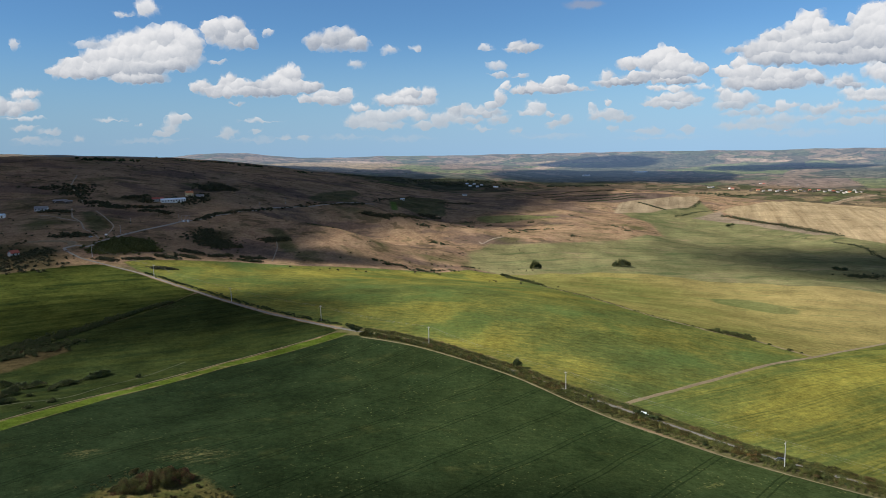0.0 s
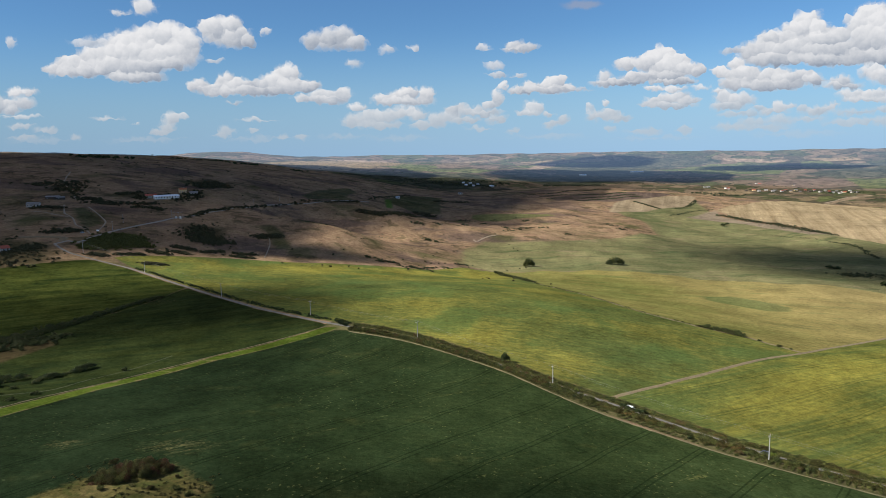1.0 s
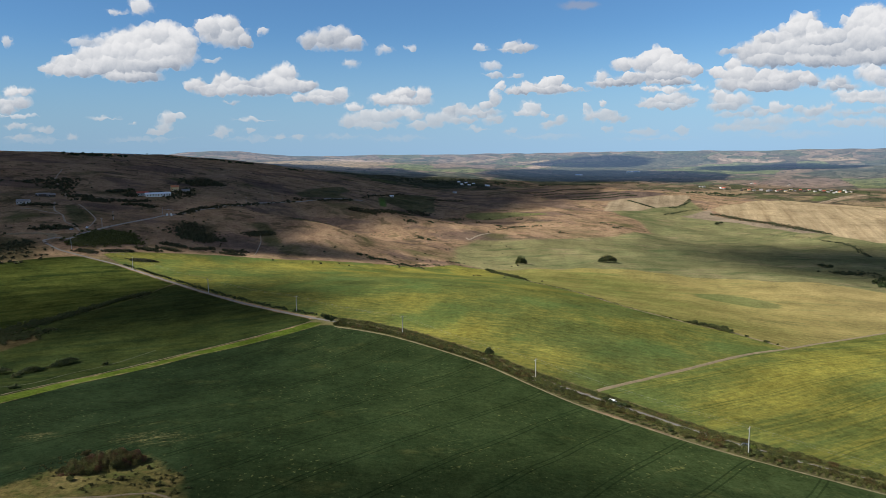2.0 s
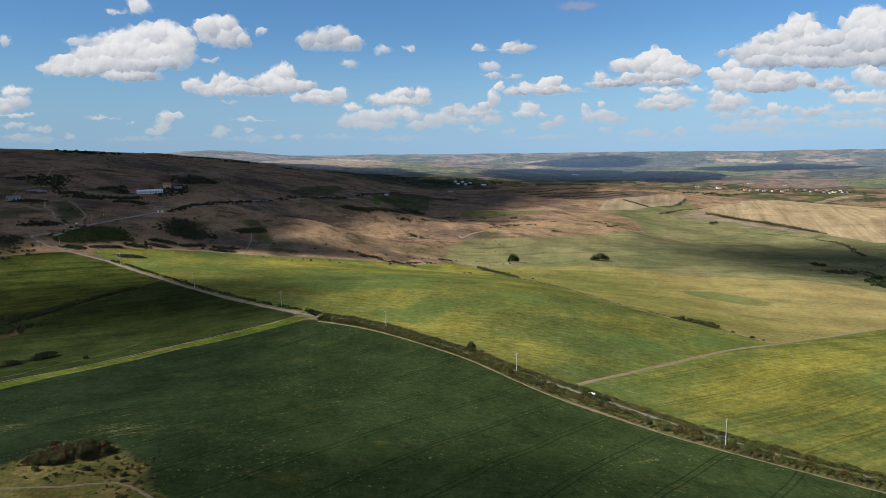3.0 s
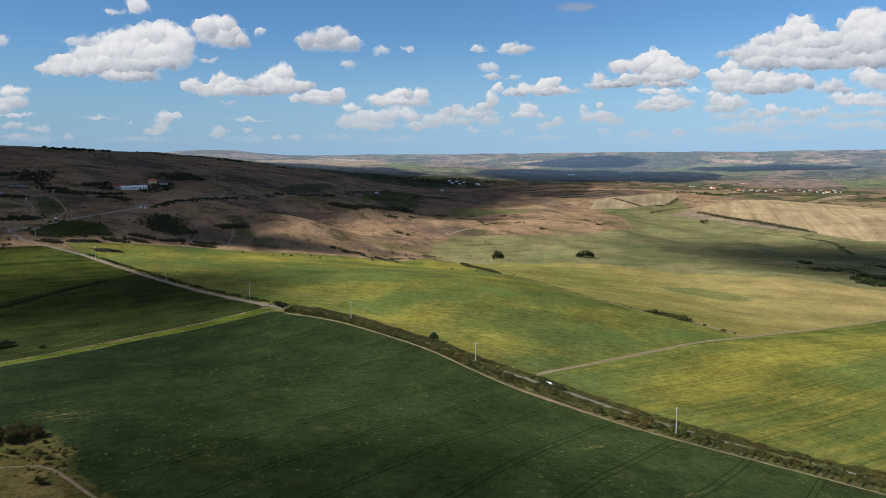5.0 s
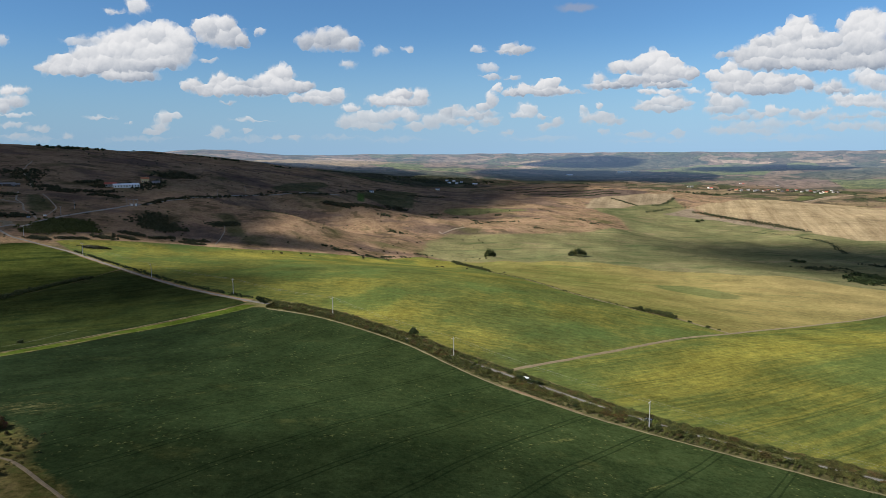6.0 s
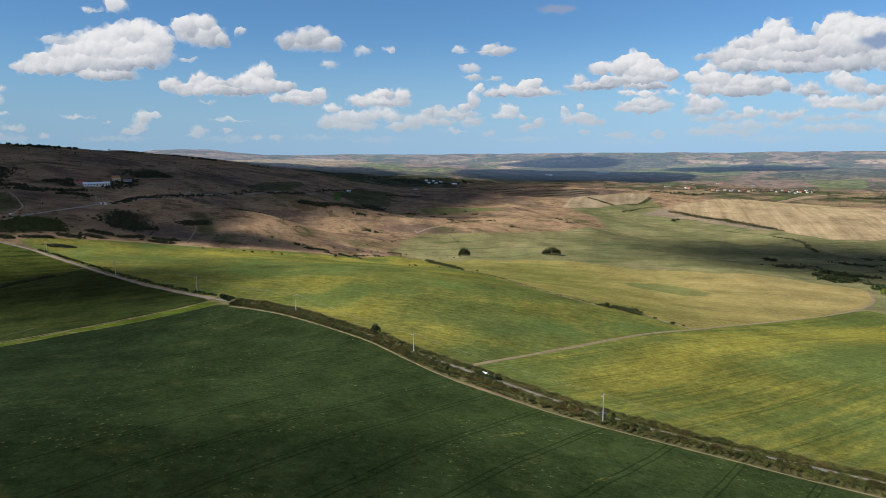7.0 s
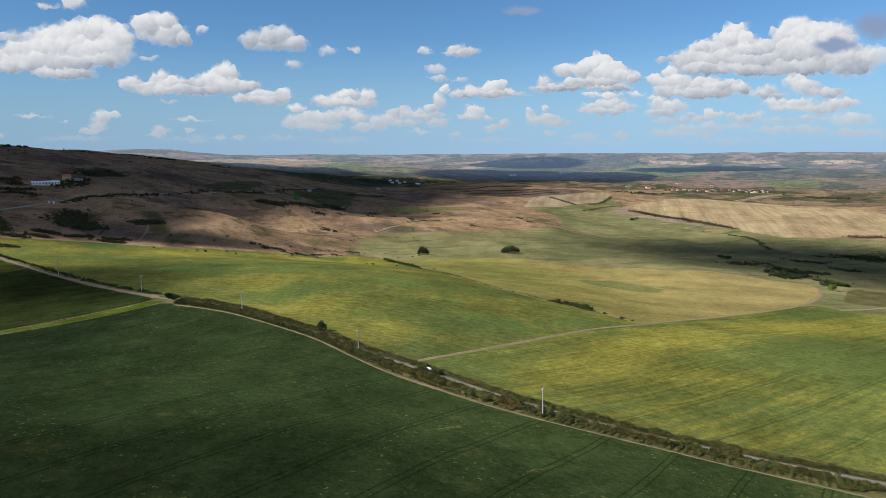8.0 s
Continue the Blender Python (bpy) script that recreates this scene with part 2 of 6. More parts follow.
def build_sky():
    tree = world.node_tree
    tree.nodes.clear()
    n = Net(tree)
    way = n.node("TexCoord", 0)
    sky = n.node("TexSky", 0)
    air = sky.node
    air.sky_type, air.sun_disc = "NISHITA", False
    air.sun_elevation, air.sun_rotation = radians(SUN_EL), radians(SUN_AZ)
    air.altitude, air.air_density, air.dust_density, air.ozone_density = 600.0, 1.0, 0.0, 4.0
    dx, dy, dz = (n.node("SeparateXYZ", k, [way]) for k in range(3))
    ahead = n.math("MAXIMUM", dy, 0.05)
    u, v = n.math("DIVIDE", dx, ahead), n.math("DIVIDE", dz, ahead)
    flat = n.node("CombineXYZ", 0, [u, v, 0.0])
    wisps = n.vec("SUBTRACT", n.noise(flat, 26.0, 3.0, 0.55, True), (0.5, 0.5, 0.5))
    curls = n.vec("SUBTRACT", n.noise(flat, 78.0, 8.0, 0.62, True), (0.5, 0.5, 0.5))
    # rounded heads: every point leans towards the middle of its own small lobe
    lobe = n.node("TexVoronoi", 2, {"Vector": n.vec("ADD", flat, n.vec("MULTIPLY", curls, (0.006, 0.005, 0))), "Scale": 88.0, "Randomness": 1.0})
    lobe.node.feature = "SMOOTH_F1"
    n.put(lobe.node.inputs["Smoothness"], 0.25)
    lean = n.vec("MULTIPLY", n.vec("SUBTRACT", lobe, flat), (0.42, 0.42, 0))
    bend = n.vec("ADD", n.vec("MULTIPLY", wisps, (0.013, 0.008, 0)), n.vec("MULTIPLY", curls, (0.017, 0.011, 0)))
    bank = tree.nodes.new("ShaderNodeGroup")
    bank.node_tree = cloud_field(PUFFS)
    n.put(bank.inputs[0], n.vec("ADD", n.vec("ADD", flat, bend), lean))
    front = n.step(dy, 0.15, 0.4)
    low = n.step(v, 0.0, 0.085)
    cover = n.math("MULTIPLY", n.math("MULTIPLY", n.node("SeparateXYZ", 1, [bank.outputs[0]]), front), n.math("MULTIPLY_ADD", low, 0.36, 0.63))
    slope = n.vec("DOT_PRODUCT", n.vec("SUBTRACT", flat, lobe), (-5.0, 13.0, 0))
    lit = n.math("ADD", n.node("SeparateXYZ", 0, [bank.outputs[0]]), n.math("ADD", slope, n.math("MULTIPLY", n.math("SUBTRACT", n.noise(flat, 60.0, 6.0, 0.6), 0.5), 0.5)))
    lit = n.ramp(lit, 0.08, 0.86)
    # the same kind of clouds over the rest of the sky
    up = n.math("MAXIMUM", dz, 0.06)
    deck = n.node("CombineXYZ", 0, [n.math("DIVIDE", dx, up), n.math("DIVIDE", dy, up), 0.0])
    rest = n.step(n.noise(deck, 0.9, 7.0, 0.55), 0.51, 0.62)
    outside = n.math("MAXIMUM", n.math("SUBTRACT", 1.0, front), n.step(v, 0.26, 0.40))
    rest = n.math("MULTIPLY", n.math("MULTIPLY", rest, outside), n.step(dz, 0.05, 0.2))
    cover = n.math("MAXIMUM", cover, rest)
    white = n.mix(lit, (0.35, 0.41, 0.51), (1.01, 1.01, 1.03))
    white = n.mix(n.math("SUBTRACT", 1.0, low), white, (0.66, 0.69, 0.73))
    blue = n.mix(n.step(dz, 0.17, -0.02), n.vec("MULTIPLY", sky, (0.66, 0.93, 1.13)), (3.2, 5.1, 7.2))
    sky_bg = n.node("Background", 0, [blue, n.ramp(dx, -0.55, 0.35, 0.039, 0.0535)])
    cloud_bg = n.node("Background", 0, [white, 0.41])
    both = n.node("MixShader", 0, [cover, sky_bg, cloud_bg])
    # a few thin cloudlets in the shade of others
    g = tree.nodes.new("ShaderNodeGroup")
    g.node_tree = cloud_field(SHADED)
    n.put(g.inputs[0], n.vec("ADD", flat, n.vec("MULTIPLY", n.vec("SUBTRACT", n.noise(flat, 30.0, 4.0, 0.6, True), (0.5, 0.5, 0.5)), (0.035, 0.02, 0))))
    dim = n.math("MULTIPLY", n.math("MULTIPLY", n.node("SeparateXYZ", 1, [g.outputs[0]]), front), 1.2)
    both = n.node("MixShader", 0, [dim, both, n.node("Background", 0, [(0.30, 0.40, 0.60), 0.43])])
    tree.links.new(both, tree.nodes.new("ShaderNodeOutputWorld").inputs[0])


build_sky()

sun = new("sun", bpy.data.lights.new("sun", "SUN"))
sun.data.energy, sun.data.angle, sun.data.color = 5.0, radians(0.55), (1.0, 0.95, 0.86)
SUN_WAY = Vector((math.sin(radians(SUN_AZ)) * math.cos(radians(SUN_EL)), math.cos(radians(SUN_AZ)) * math.cos(radians(SUN_EL)), math.sin(radians(SUN_EL))))
sun.matrix_world = look(SUN_WAY * 900, (0, 0, 0))

# ---- materials ----


def material(name, rough=0.9, spec=0.25):
    m = bpy.data.materials.new(name)
    m.use_nodes = True
    n = Net(m.node_tree)
    bsdf = m.node_tree.nodes["Principled BSDF"]
    bsdf.inputs["Roughness"].default_value = rough
    bsdf.inputs["Specular IOR Level"].default_value = spec
    return m, n, bsdf


def bumped(n, bsdf, height, strength, distance):
    n.put(bsdf.inputs["Normal"], n.node("Bump", 0, {"Strength": strength, "Distance": distance, "Height": height}))


def plain(name, colour, rough=0.8, vary=0.25, scale=1.5, metal=0.0, spec=0.3):
    """Paint, concrete, tile and the like: one colour with grain and stains at two scales."""
    m, n, bsdf = material(name, rough, spec)
    at = n.node("TexCoord", 3)
    grain = n.math("MULTIPLY_ADD", n.noise(at, scale, 5.0), 0.6, n.math("MULTIPLY", n.noise(at, scale * 9, 3.0), 0.4))
    dark = tuple(c * (1 - vary) for c in colour)
    pale = tuple(min(1, c * (1 + vary)) for c in colour)
    n.put(bsdf.inputs["Base Color"], n.mix(n.ramp(grain, 0.3, 0.7), dark, pale))
    bsdf.inputs["Metallic"].default_value = metal
    bumped(n, bsdf, grain, 0.3, 0.02)
    return m


def leafy(name, dark, pale, dry=None):
    """Foliage: hue varies from plant to plant and clump to clump."""
    m, n, bsdf = material(name, 0.75, 0.15)
    own = n.node("ObjectInfo", 5)
    isle = n.node("NewGeometry", 8)
    at = n.node("TexCoord", 3)
    f = n.math("ADD", n.math("MULTIPLY", isle, 0.35), n.math("MULTIPLY", n.step(n.noise(at, 0.7, 4.0, 0.6), 0.28, 0.72), 0.65))
    c = n.mix(f, dark, pale)
    if dry:
        c = n.mix(n.step(n.math("MULTIPLY_ADD", isle, 0.45, n.math("MULTIPLY_ADD", own, 0.3, n.math("MULTIPLY", n.noise(at, 0.35, 3.0), 0.6))), 0.72, 1.1), c, dry)
    n.put(bsdf.inputs["Base Color"], c)
    return m


LEAF = leafy("shrub_leaves", (0.022, 0.028, 0.007), (0.092, 0.102, 0.026), (0.105, 0.074, 0.030))
LEAF_SCRUB = leafy("scrub_leaves", (0.022, 0.031, 0.009), (0.078, 0.092, 0.026), (0.080, 0.054, 0.026))
LEAF_HILL = leafy("hillside_leaves", (0.030, 0.033, 0.015), (0.086, 0.084, 0.038), (0.095, 0.068, 0.042))
LEAF_DARK = leafy("tree_leaves", (0.018, 0.030, 0.011), (0.050, 0.068, 0.022))
LEAF_RUST = leafy("thicket_leaves", (0.012, 0.014, 0.004), (0.086, 0.080, 0.020), (0.105, 0.052, 0.018))
LEAF_RUST_RED = leafy("reddening_leaves", (0.024, 0.011, 0.005), (0.110, 0.052, 0.022))
LEAF_BROWN = leafy("browning_leaves", (0.052, 0.038, 0.014), (0.128, 0.092, 0.034))
LEAF_OLIVE = leafy("olive_leaves", (0.028, 0.034, 0.008), (0.120, 0.122, 0.032))
LEAF_VALLEY = leafy("valley_leaves", (0.030, 0.040, 0.020), (0.070, 0.082, 0.036))
LEAF_FRESH = leafy("fresh_leaves", (0.06, 0.085, 0.012), (0.14, 0.16, 0.03))
BARK = plain("bark", (0.10, 0.075, 0.055), 0.95, 0.4, 3.0)
HILL_ROAD = plain("sunbleached_asphalt", (0.205, 0.188, 0.160), 0.9, 0.25, 0.2)
ASPHALT = plain("asphalt", (0.118, 0.112, 0.102), 0.9, 0.35, 0.25)
DIRT = plain("track_earth", (0.142, 0.108, 0.060), 0.95, 0.40, 0.3)
DRY_GRASS = plain("dry_grass", (0.120, 0.102, 0.050), 0.95, 0.45, 0.3)
GRASS_LINE = plain("pale_grass", (0.029, 0.033, 0.011), 0.95, 0.5, 0.4)
DARK_EARTH = plain("dark_earth", (0.076, 0.058, 0.034), 0.95, 0.5, 0.4)
PALE_EARTH = plain("pale_earth", (0.22, 0.175, 0.125), 0.95, 0.25, 0.2)
CONCRETE = plain("pole_concrete", (0.31, 0.31, 0.31), 0.85, 0.15, 2.0)
STEEL = plain("galvanised_steel", (0.45, 0.46, 0.47), 0.45, 0.15, 3.0, 0.8)
PORCELAIN = plain("insulator_glaze", (0.22, 0.14, 0.10), 0.3, 0.2, 8.0)
WIRE = plain("weathered_wire", (0.14, 0.14, 0.14), 0.8, 0.1, 2.0)
WHITE_WALL = plain("white_render", (0.72, 0.71, 0.68), 0.85, 0.10, 0.4)
CREAM_WALL = plain("cream_render", (0.62, 0.46, 0.24), 0.85, 0.12, 0.4)
GREY_WALL = plain("grey_render", (0.38, 0.36, 0.33), 0.9, 0.2, 0.4)
METAL_ROOF = plain("pale_sheet_roof", (0.66, 0.72, 0.78), 0.45, 0.08, 0.5, 0.15)
RED_ROOF = plain("red_tiles", (0.33, 0.085, 0.055), 0.85, 0.3, 0.9)
ORANGE_ROOF = plain("orange_tiles", (0.45, 0.16, 0.07), 0.85, 0.25, 0.9)
GREY_ROOF = plain("weathered_roof", (0.20, 0.19, 0.19), 0.85, 0.3, 0.7)
DARK_GLASS = plain("window_glass", (0.03, 0.035, 0.04), 0.12, 0.1, 1.0, 0.0, 0.6)
DARK_BOARDS = plain("weathered_boards", (0.085, 0.068, 0.055), 0.9, 0.35, 1.0)
DOOR_WOOD = plain("door_wood", (0.13, 0.08, 0.045), 0.7, 0.3, 2.0)
CAR_WHITE = plain("white_car_paint", (0.80, 0.80, 0.80), 0.3, 0.04, 1.0, 0.0, 0.5)
CAR_GREY = plain("grey_car_paint", (0.25, 0.27, 0.30), 0.3, 0.06, 1.0, 0.2, 0.5)
CAR_DARK = plain("dark_blue_car_paint", (0.03, 0.04, 0.07), 0.3, 0.06, 1.0, 0.2, 0.5)
RUBBER = plain("tyre_rubber", (0.02, 0.02, 0.02), 0.9, 0.2, 6.0)


def cloud_material(name, inner, outer, most):
    """White vapour, thin towards the rim."""
    m, n, bsdf = material(name, 1.0, 0.0)
    at = n.node("TexCoord", 3)
    bsdf.inputs["Base Color"].default_value = (0.9, 0.9, 0.92, 1)
    flat = n.vec("MULTIPLY", at, (1, 1, 0))
    rim = n.vec("LENGTH", flat)
    rim = n.math("MULTIPLY_ADD", n.math("SUBTRACT", n.noise(at, 2.3, 6.0, 0.6), 0.5), 0.30, rim)
    thick = n.math("MULTIPLY", n.math("SUBTRACT", 1.0, n.step(rim, inner, outer)), most)
    clear = n.node("BsdfTransparent", 0, [(1, 1, 1)])
    out = m.node_tree.nodes["Material Output"]
    m.node_tree.links.new(n.node("MixShader", 0, [thick, clear, bsdf.outputs[0]]), out.inputs[0])
    return m


VAPOUR = cloud_material("cloud_vapour", 0.74, 0.98, 0.94)
FAR_VAPOUR = cloud_material("far_vapour", 0.66, 1.0, 0.76)
FAINT_VAPOUR = cloud_material("faint_vapour", 0.2, 1.02, 0.38)
SOFT_VAPOUR = cloud_material("soft_vapour", 0.25, 1.04, 0.55)
THIN_VAPOUR = cloud_material("thin_vapour", 0.30, 1.0, 0.86)


def patchwork(n, at, mid):
    """Far country: long thin plots, named fields and woods, hedge lines."""
    turn, reach = n.value("bearing"), n.value("range")
    lay = n.node("CombineXYZ", 0, [turn, n.math("MULTIPLY", reach, 0.012), 0.0])
    lay = n.vec("ADD", lay, n.vec("MULTIPLY", n.noise(at, 0.0035, 4.0, 0.6, True), (2.2, 2.6, 0)))

    def cells(sx, sy, channel):
        return n.node("SeparateColor", channel, [n.node("TexVoronoi", 1, {"Vector": n.vec("MULTIPLY", lay, (sx, sy, 0)), "Scale": 1.0, "Randomness": 0.95})])

    broad, small = cells(0.33, 0.45, 0), cells(0.9, 1.1, 1)
    c = n.mix(n.step(broad, 0.30, 0.33), (0.056, 0.049, 0.032), (0.098, 0.074, 0.050))
    c = n.mix(n.step(broad, 0.60, 0.63), c, (0.062, 0.066, 0.032))
    c = n.mix(n.step(broad, 0.82, 0.85), c, (0.112, 0.082, 0.055))
    c = n.mix(n.math("MULTIPLY", n.step(small, 0.74, 0.77), 0.8), c, (0.130, 0.096, 0.064))
    c = n.mix(n.math("MULTIPLY", n.step(small, 0.26, 0.23), 0.7), c, (0.045, 0.052, 0.026))
    ragged = n.math("MULTIPLY", n.math("SUBTRACT", n.noise(at, 0.012, 5.0, 0.65), 0.5), 70.0)

    def kind(name, colour, pale, edge=7.0, share=1.0, rough=0.35):
        d = n.math("MULTIPLY_ADD", ragged, rough, n.value("far_" + name))
        own = n.mix(n.ramp(n.math("MULTIPLY_ADD", small, 0.4, n.math("MULTIPLY", mid, 0.6)), 0.25, 0.75), colour, pale)
        return n.mix(n.math("MULTIPLY", n.step(d, -edge, edge), share), c, own)

    c = kind("brown", (0.105, 0.076, 0.056), (0.148, 0.108, 0.078))
    c = kind("green", (0.062, 0.076, 0.028), (0.105, 0.108, 0.046))
    c = kind("straw", (0.130, 0.098, 0.058), (0.190, 0.142, 0.086))
    c = kind("pale", (0.170, 0.124, 0.084), (0.225, 0.166, 0.114))
    c = kind("wood", (0.026, 0.032, 0.022), (0.072, 0.070, 0.046), 10.0, 0.92, 0.8)
    # hedges and lanes along the plots' edges, copses
    seam = n.node("TexVoronoi", 0, {"Vector": n.vec("MULTIPLY", lay, (0.9, 1.1, 0)), "Scale": 1.0, "Randomness": 0.95})
    seam.node.feature = "DISTANCE_TO_EDGE"
    gaps = n.step(n.noise(at, 0.02, 4.0, 0.7), 0.46, 0.56)
    c = n.mix(n.math("MULTIPLY", n.math("MULTIPLY", n.math("SUBTRACT", 1.0, n.step(seam, 0.02, 0.055)), gaps), 0.75), c, (0.022, 0.030, 0.017))
    copse = n.step(n.noise(n.vec("MULTIPLY", lay, (1.1, 1.6, 0)), 1.0, 7.0, 0.65), 0.60, 0.64)
    return n.mix(n.math("MULTIPLY", copse, 0.85), c, (0.020, 0.028, 0.016))


def ground_material():
    """Crops, meadows, dry hillside and far fields, by the land-use distances stored on the ground (metres inside each plot)."""
    m, n, bsdf = material("land", 1.0, 0.0)
    at = n.node("NewGeometry", 0)
    big, mid, fine = n.noise(at, 0.012, 5.0), n.noise(at, 0.07, 5.0, 0.6), n.noise(at, 0.7, 4.0, 0.65)
    wob = n.math("MULTIPLY", n.math("SUBTRACT", n.noise(at, 0.09, 4.0, 0.65), 0.5), 9.0)
    grit = n.math("MULTIPLY", n.math("SUBTRACT", fine, 0.5), 5.0)

    def plot(name, edge=0.8, ragged=0.35):
        d = n.value(name)
        d = n.math("ADD", d, n.math("MULTIPLY", n.math("ADD", wob, grit), ragged))
        return n.step(d, -edge, edge)

    def along(degrees, stretch, across, detail=5.0):
        """Streaks that run along a bearing."""
        a = radians(degrees)
        s, c = math.sin(a), math.cos(a)
        p = n.vec("DOT_PRODUCT", at, (s / stretch, c / stretch, 0))
        q = n.vec("DOT_PRODUCT", at, (c / across, -s / across, 0))
        return n.noise(n.node("CombineXYZ", 0, [p, q, 0.0]), 1.0, detail, 0.6)

    def tramlines(degrees, spacing, offset, width):
        """Pairs of wheel marks at even spacing."""
        a = radians(degrees)
        q = n.vec("DOT_PRODUCT", at, (math.cos(a), -math.sin(a), 0))
        q = n.math("ADD", q, n.math("MULTIPLY", n.math("SUBTRACT", n.noise(at, 0.02, 2.0), 0.5), 5.0))
        q = n.math("PINGPONG", n.math("ADD", q, offset), spacing / 2)
        pair = n.math("ABSOLUTE", n.math("SUBTRACT", q, 0.95))
        return n.math("SUBTRACT", 1.0, n.step(pair, width * 0.5, width))

    # dry pasture of the hillside
    tuft = n.math("MULTIPLY_ADD", fine, 0.5, n.math("MULTIPLY", mid, 0.6))
    c = n.mix(n.ramp(tuft, 0.35, 0.75), (0.140, 0.087, 0.058), (0.292, 0.201, 0.118))
    c = n.mix(n.step(big, 0.54, 0.70), c, (0.078, 0.072, 0.032))
    scrub = n.step(n.math("MULTIPLY_ADD", mid, 0.5, n.math("MULTIPLY", n.noise(at, 0.025, 4.0), 0.5)), 0.51, 0.60)
    c = n.mix(n.math("MULTIPLY", scrub, 0.72), c, (0.048, 0.040, 0.020))
    folds = n.noise(n.vec("MULTIPLY", at, (1 / 150, 1 / 70, 1 / 25)), 1.0, 6.0, 0.6)
    c = n.mix(n.math("MULTIPLY", n.step(folds, 0.50, 0.62), 0.65), c, (0.078, 0.056, 0.050))
    c = n.mix(n.math("MULTIPLY", n.step(folds, 0.46, 0.32), 0.45), c, (0.120, 0.098, 0.052))
    hollow = n.value("scrubland")
    c = n.mix(n.math("MULTIPLY", n.step(n.math("ADD", hollow, n.math("MULTIPLY", wob, 2.5)), -10.0, 10.0), 0.85), c, n.mix(n.ramp(tuft, 0.35, 0.7), (0.026, 0.026, 0.013), (0.058, 0.052, 0.026)))
    c = n.mix(n.math("MULTIPLY", plot("hill_green", 4.0, 1.5), 0.75), c, n.mix(n.ramp(mid, 0.35, 0.65), (0.030, 0.044, 0.018), (0.062, 0.066, 0.028)))
    # far patchwork of fields
    c = n.mix(n.step(n.value("far"), -60.0, 60.0), c, patchwork(n, at, mid))
    # green meadow
    green = n.mix(n.ramp(n.math("MULTIPLY_ADD", fine, 0.4, n.math("MULTIPLY", big, 0.6)), 0.35, 0.66), (0.086, 0.096, 0.042), (0.178, 0.156, 0.076))
    green = n.mix(n.math("MULTIPLY", n.step(along(70, 110, 16), 0.50, 0.68), 0.8), green, (0.062, 0.080, 0.034))
    green = n.mix(n.math("MULTIPLY", n.step(n.noise(n.vec("MULTIPLY", at, (1 / 70, 1 / 28, 0)), 1.0, 5.0), 0.56, 0.70), 0.7), green, (0.185, 0.145, 0.085))
    c = n.mix(plot("meadow", 6.0, 2.0), c, green)
    # stubble
    comb = n.math("MULTIPLY_ADD", along(20, 240, 7), 0.5, n.math("MULTIPLY", along(20, 400, 26, 2.0), 0.5))
    straw = n.mix(n.ramp(comb, 0.38, 0.62), (0.185, 0.138, 0.080), (0.285, 0.222, 0.132))
    c = n.mix(plot("stubble", 3.0, 0.6), c, straw)
    c = n.mix(plot("tilled", 3.0, 0.6), c, n.mix(n.ramp(comb, 0.4, 0.6), (0.185, 0.142, 0.090), (0.255, 0.200, 0.128)))
    c = n.mix(plot("ploughed", 4.0, 0.8), c, n.mix(n.ramp(comb, 0.4, 0.6), (0.072, 0.052, 0.042), (0.105, 0.078, 0.060)))
    c = n.mix(plot("bare_strip", 4.0, 1.0), c, n.mix(n.ramp(tuft, 0.35, 0.7), (0.130, 0.102, 0.074), (0.215, 0.170, 0.120)))
    c = n.mix(plot("green_strip", 3.0, 0.8), c, n.mix(n.ramp(tuft, 0.35, 0.7), (0.082, 0.088, 0.036), (0.135, 0.130, 0.056)))
    c = n.mix(plot("bright_plot", 3.0, 0.5), c, (0.075, 0.115, 0.028))
    # rough verge
    verge = n.mix(n.ramp(tuft, 0.35, 0.75), (0.050, 0.050, 0.020), (0.112, 0.098, 0.045))
    c = n.mix(plot("verge", 1.2, 0.3), c, verge)
    # yellowing crop in two plots
    tufts = n.math("MULTIPLY_ADD", along(110, 7.0, 2.0, 4.0), 0.6, n.math("MULTIPLY", n.noise(at, 0.9, 4.0, 0.7), 0.4))
    streak = along(110, 34, 6)
    broad = n.noise(n.vec("MULTIPLY", at, (1 / 120, 1 / 85, 0)), 1.0, 3.0)
    ripe = n.math("MULTIPLY_ADD", streak, 0.26, n.math("MULTIPLY_ADD", broad, 0.62, n.math("MULTIPLY", tufts, 0.32)))
    ripe = n.math("MULTIPLY_ADD", n.step(n.math("ADD", n.value("ripe_band"), n.math("MULTIPLY", wob, 3.0)), -30.0, 20.0), 0.12, n.math("SUBTRACT", ripe, 0.02))
    crop = n.mix(n.step(ripe, 0.46, 0.80), (0.066, 0.084, 0.026), (0.200, 0.172, 0.036))
    crop = n.mix(n.ramp(tufts, 0.40, 0.60, 0.0, 0.85), n.mix(0.45, crop, (0.036, 0.052, 0.016)), crop)
    crop = n.mix(n.math("MULTIPLY", n.step(n.noise(at, 0.022, 4.0), 0.49, 0.63), 0.6), crop, (0.052, 0.086, 0.026))
    c = n.mix(plot("mid_crop", 1.0, 0.35), c, crop)
    rows = along(57, 150, 4.6, 3.0)
    tufts2 = n.math("MULTIPLY_ADD", along(57, 7.0, 2.0, 4.0), 0.6, n.math("MULTIPLY", n.noise(at, 0.9, 4.0, 0.7), 0.4))
    ripe2 = n.math("MULTIPLY_ADD", rows, 0.40, n.math("MULTIPLY_ADD", broad, 0.58, n.math("MULTIPLY", tufts2, 0.22)))
    ripe2 = n.math("MULTIPLY_ADD", n.step(n.math("ADD", n.value("ripe_band"), wob), -14.0, 10.0), 0.13, n.math("SUBTRACT", ripe2, 0.035))
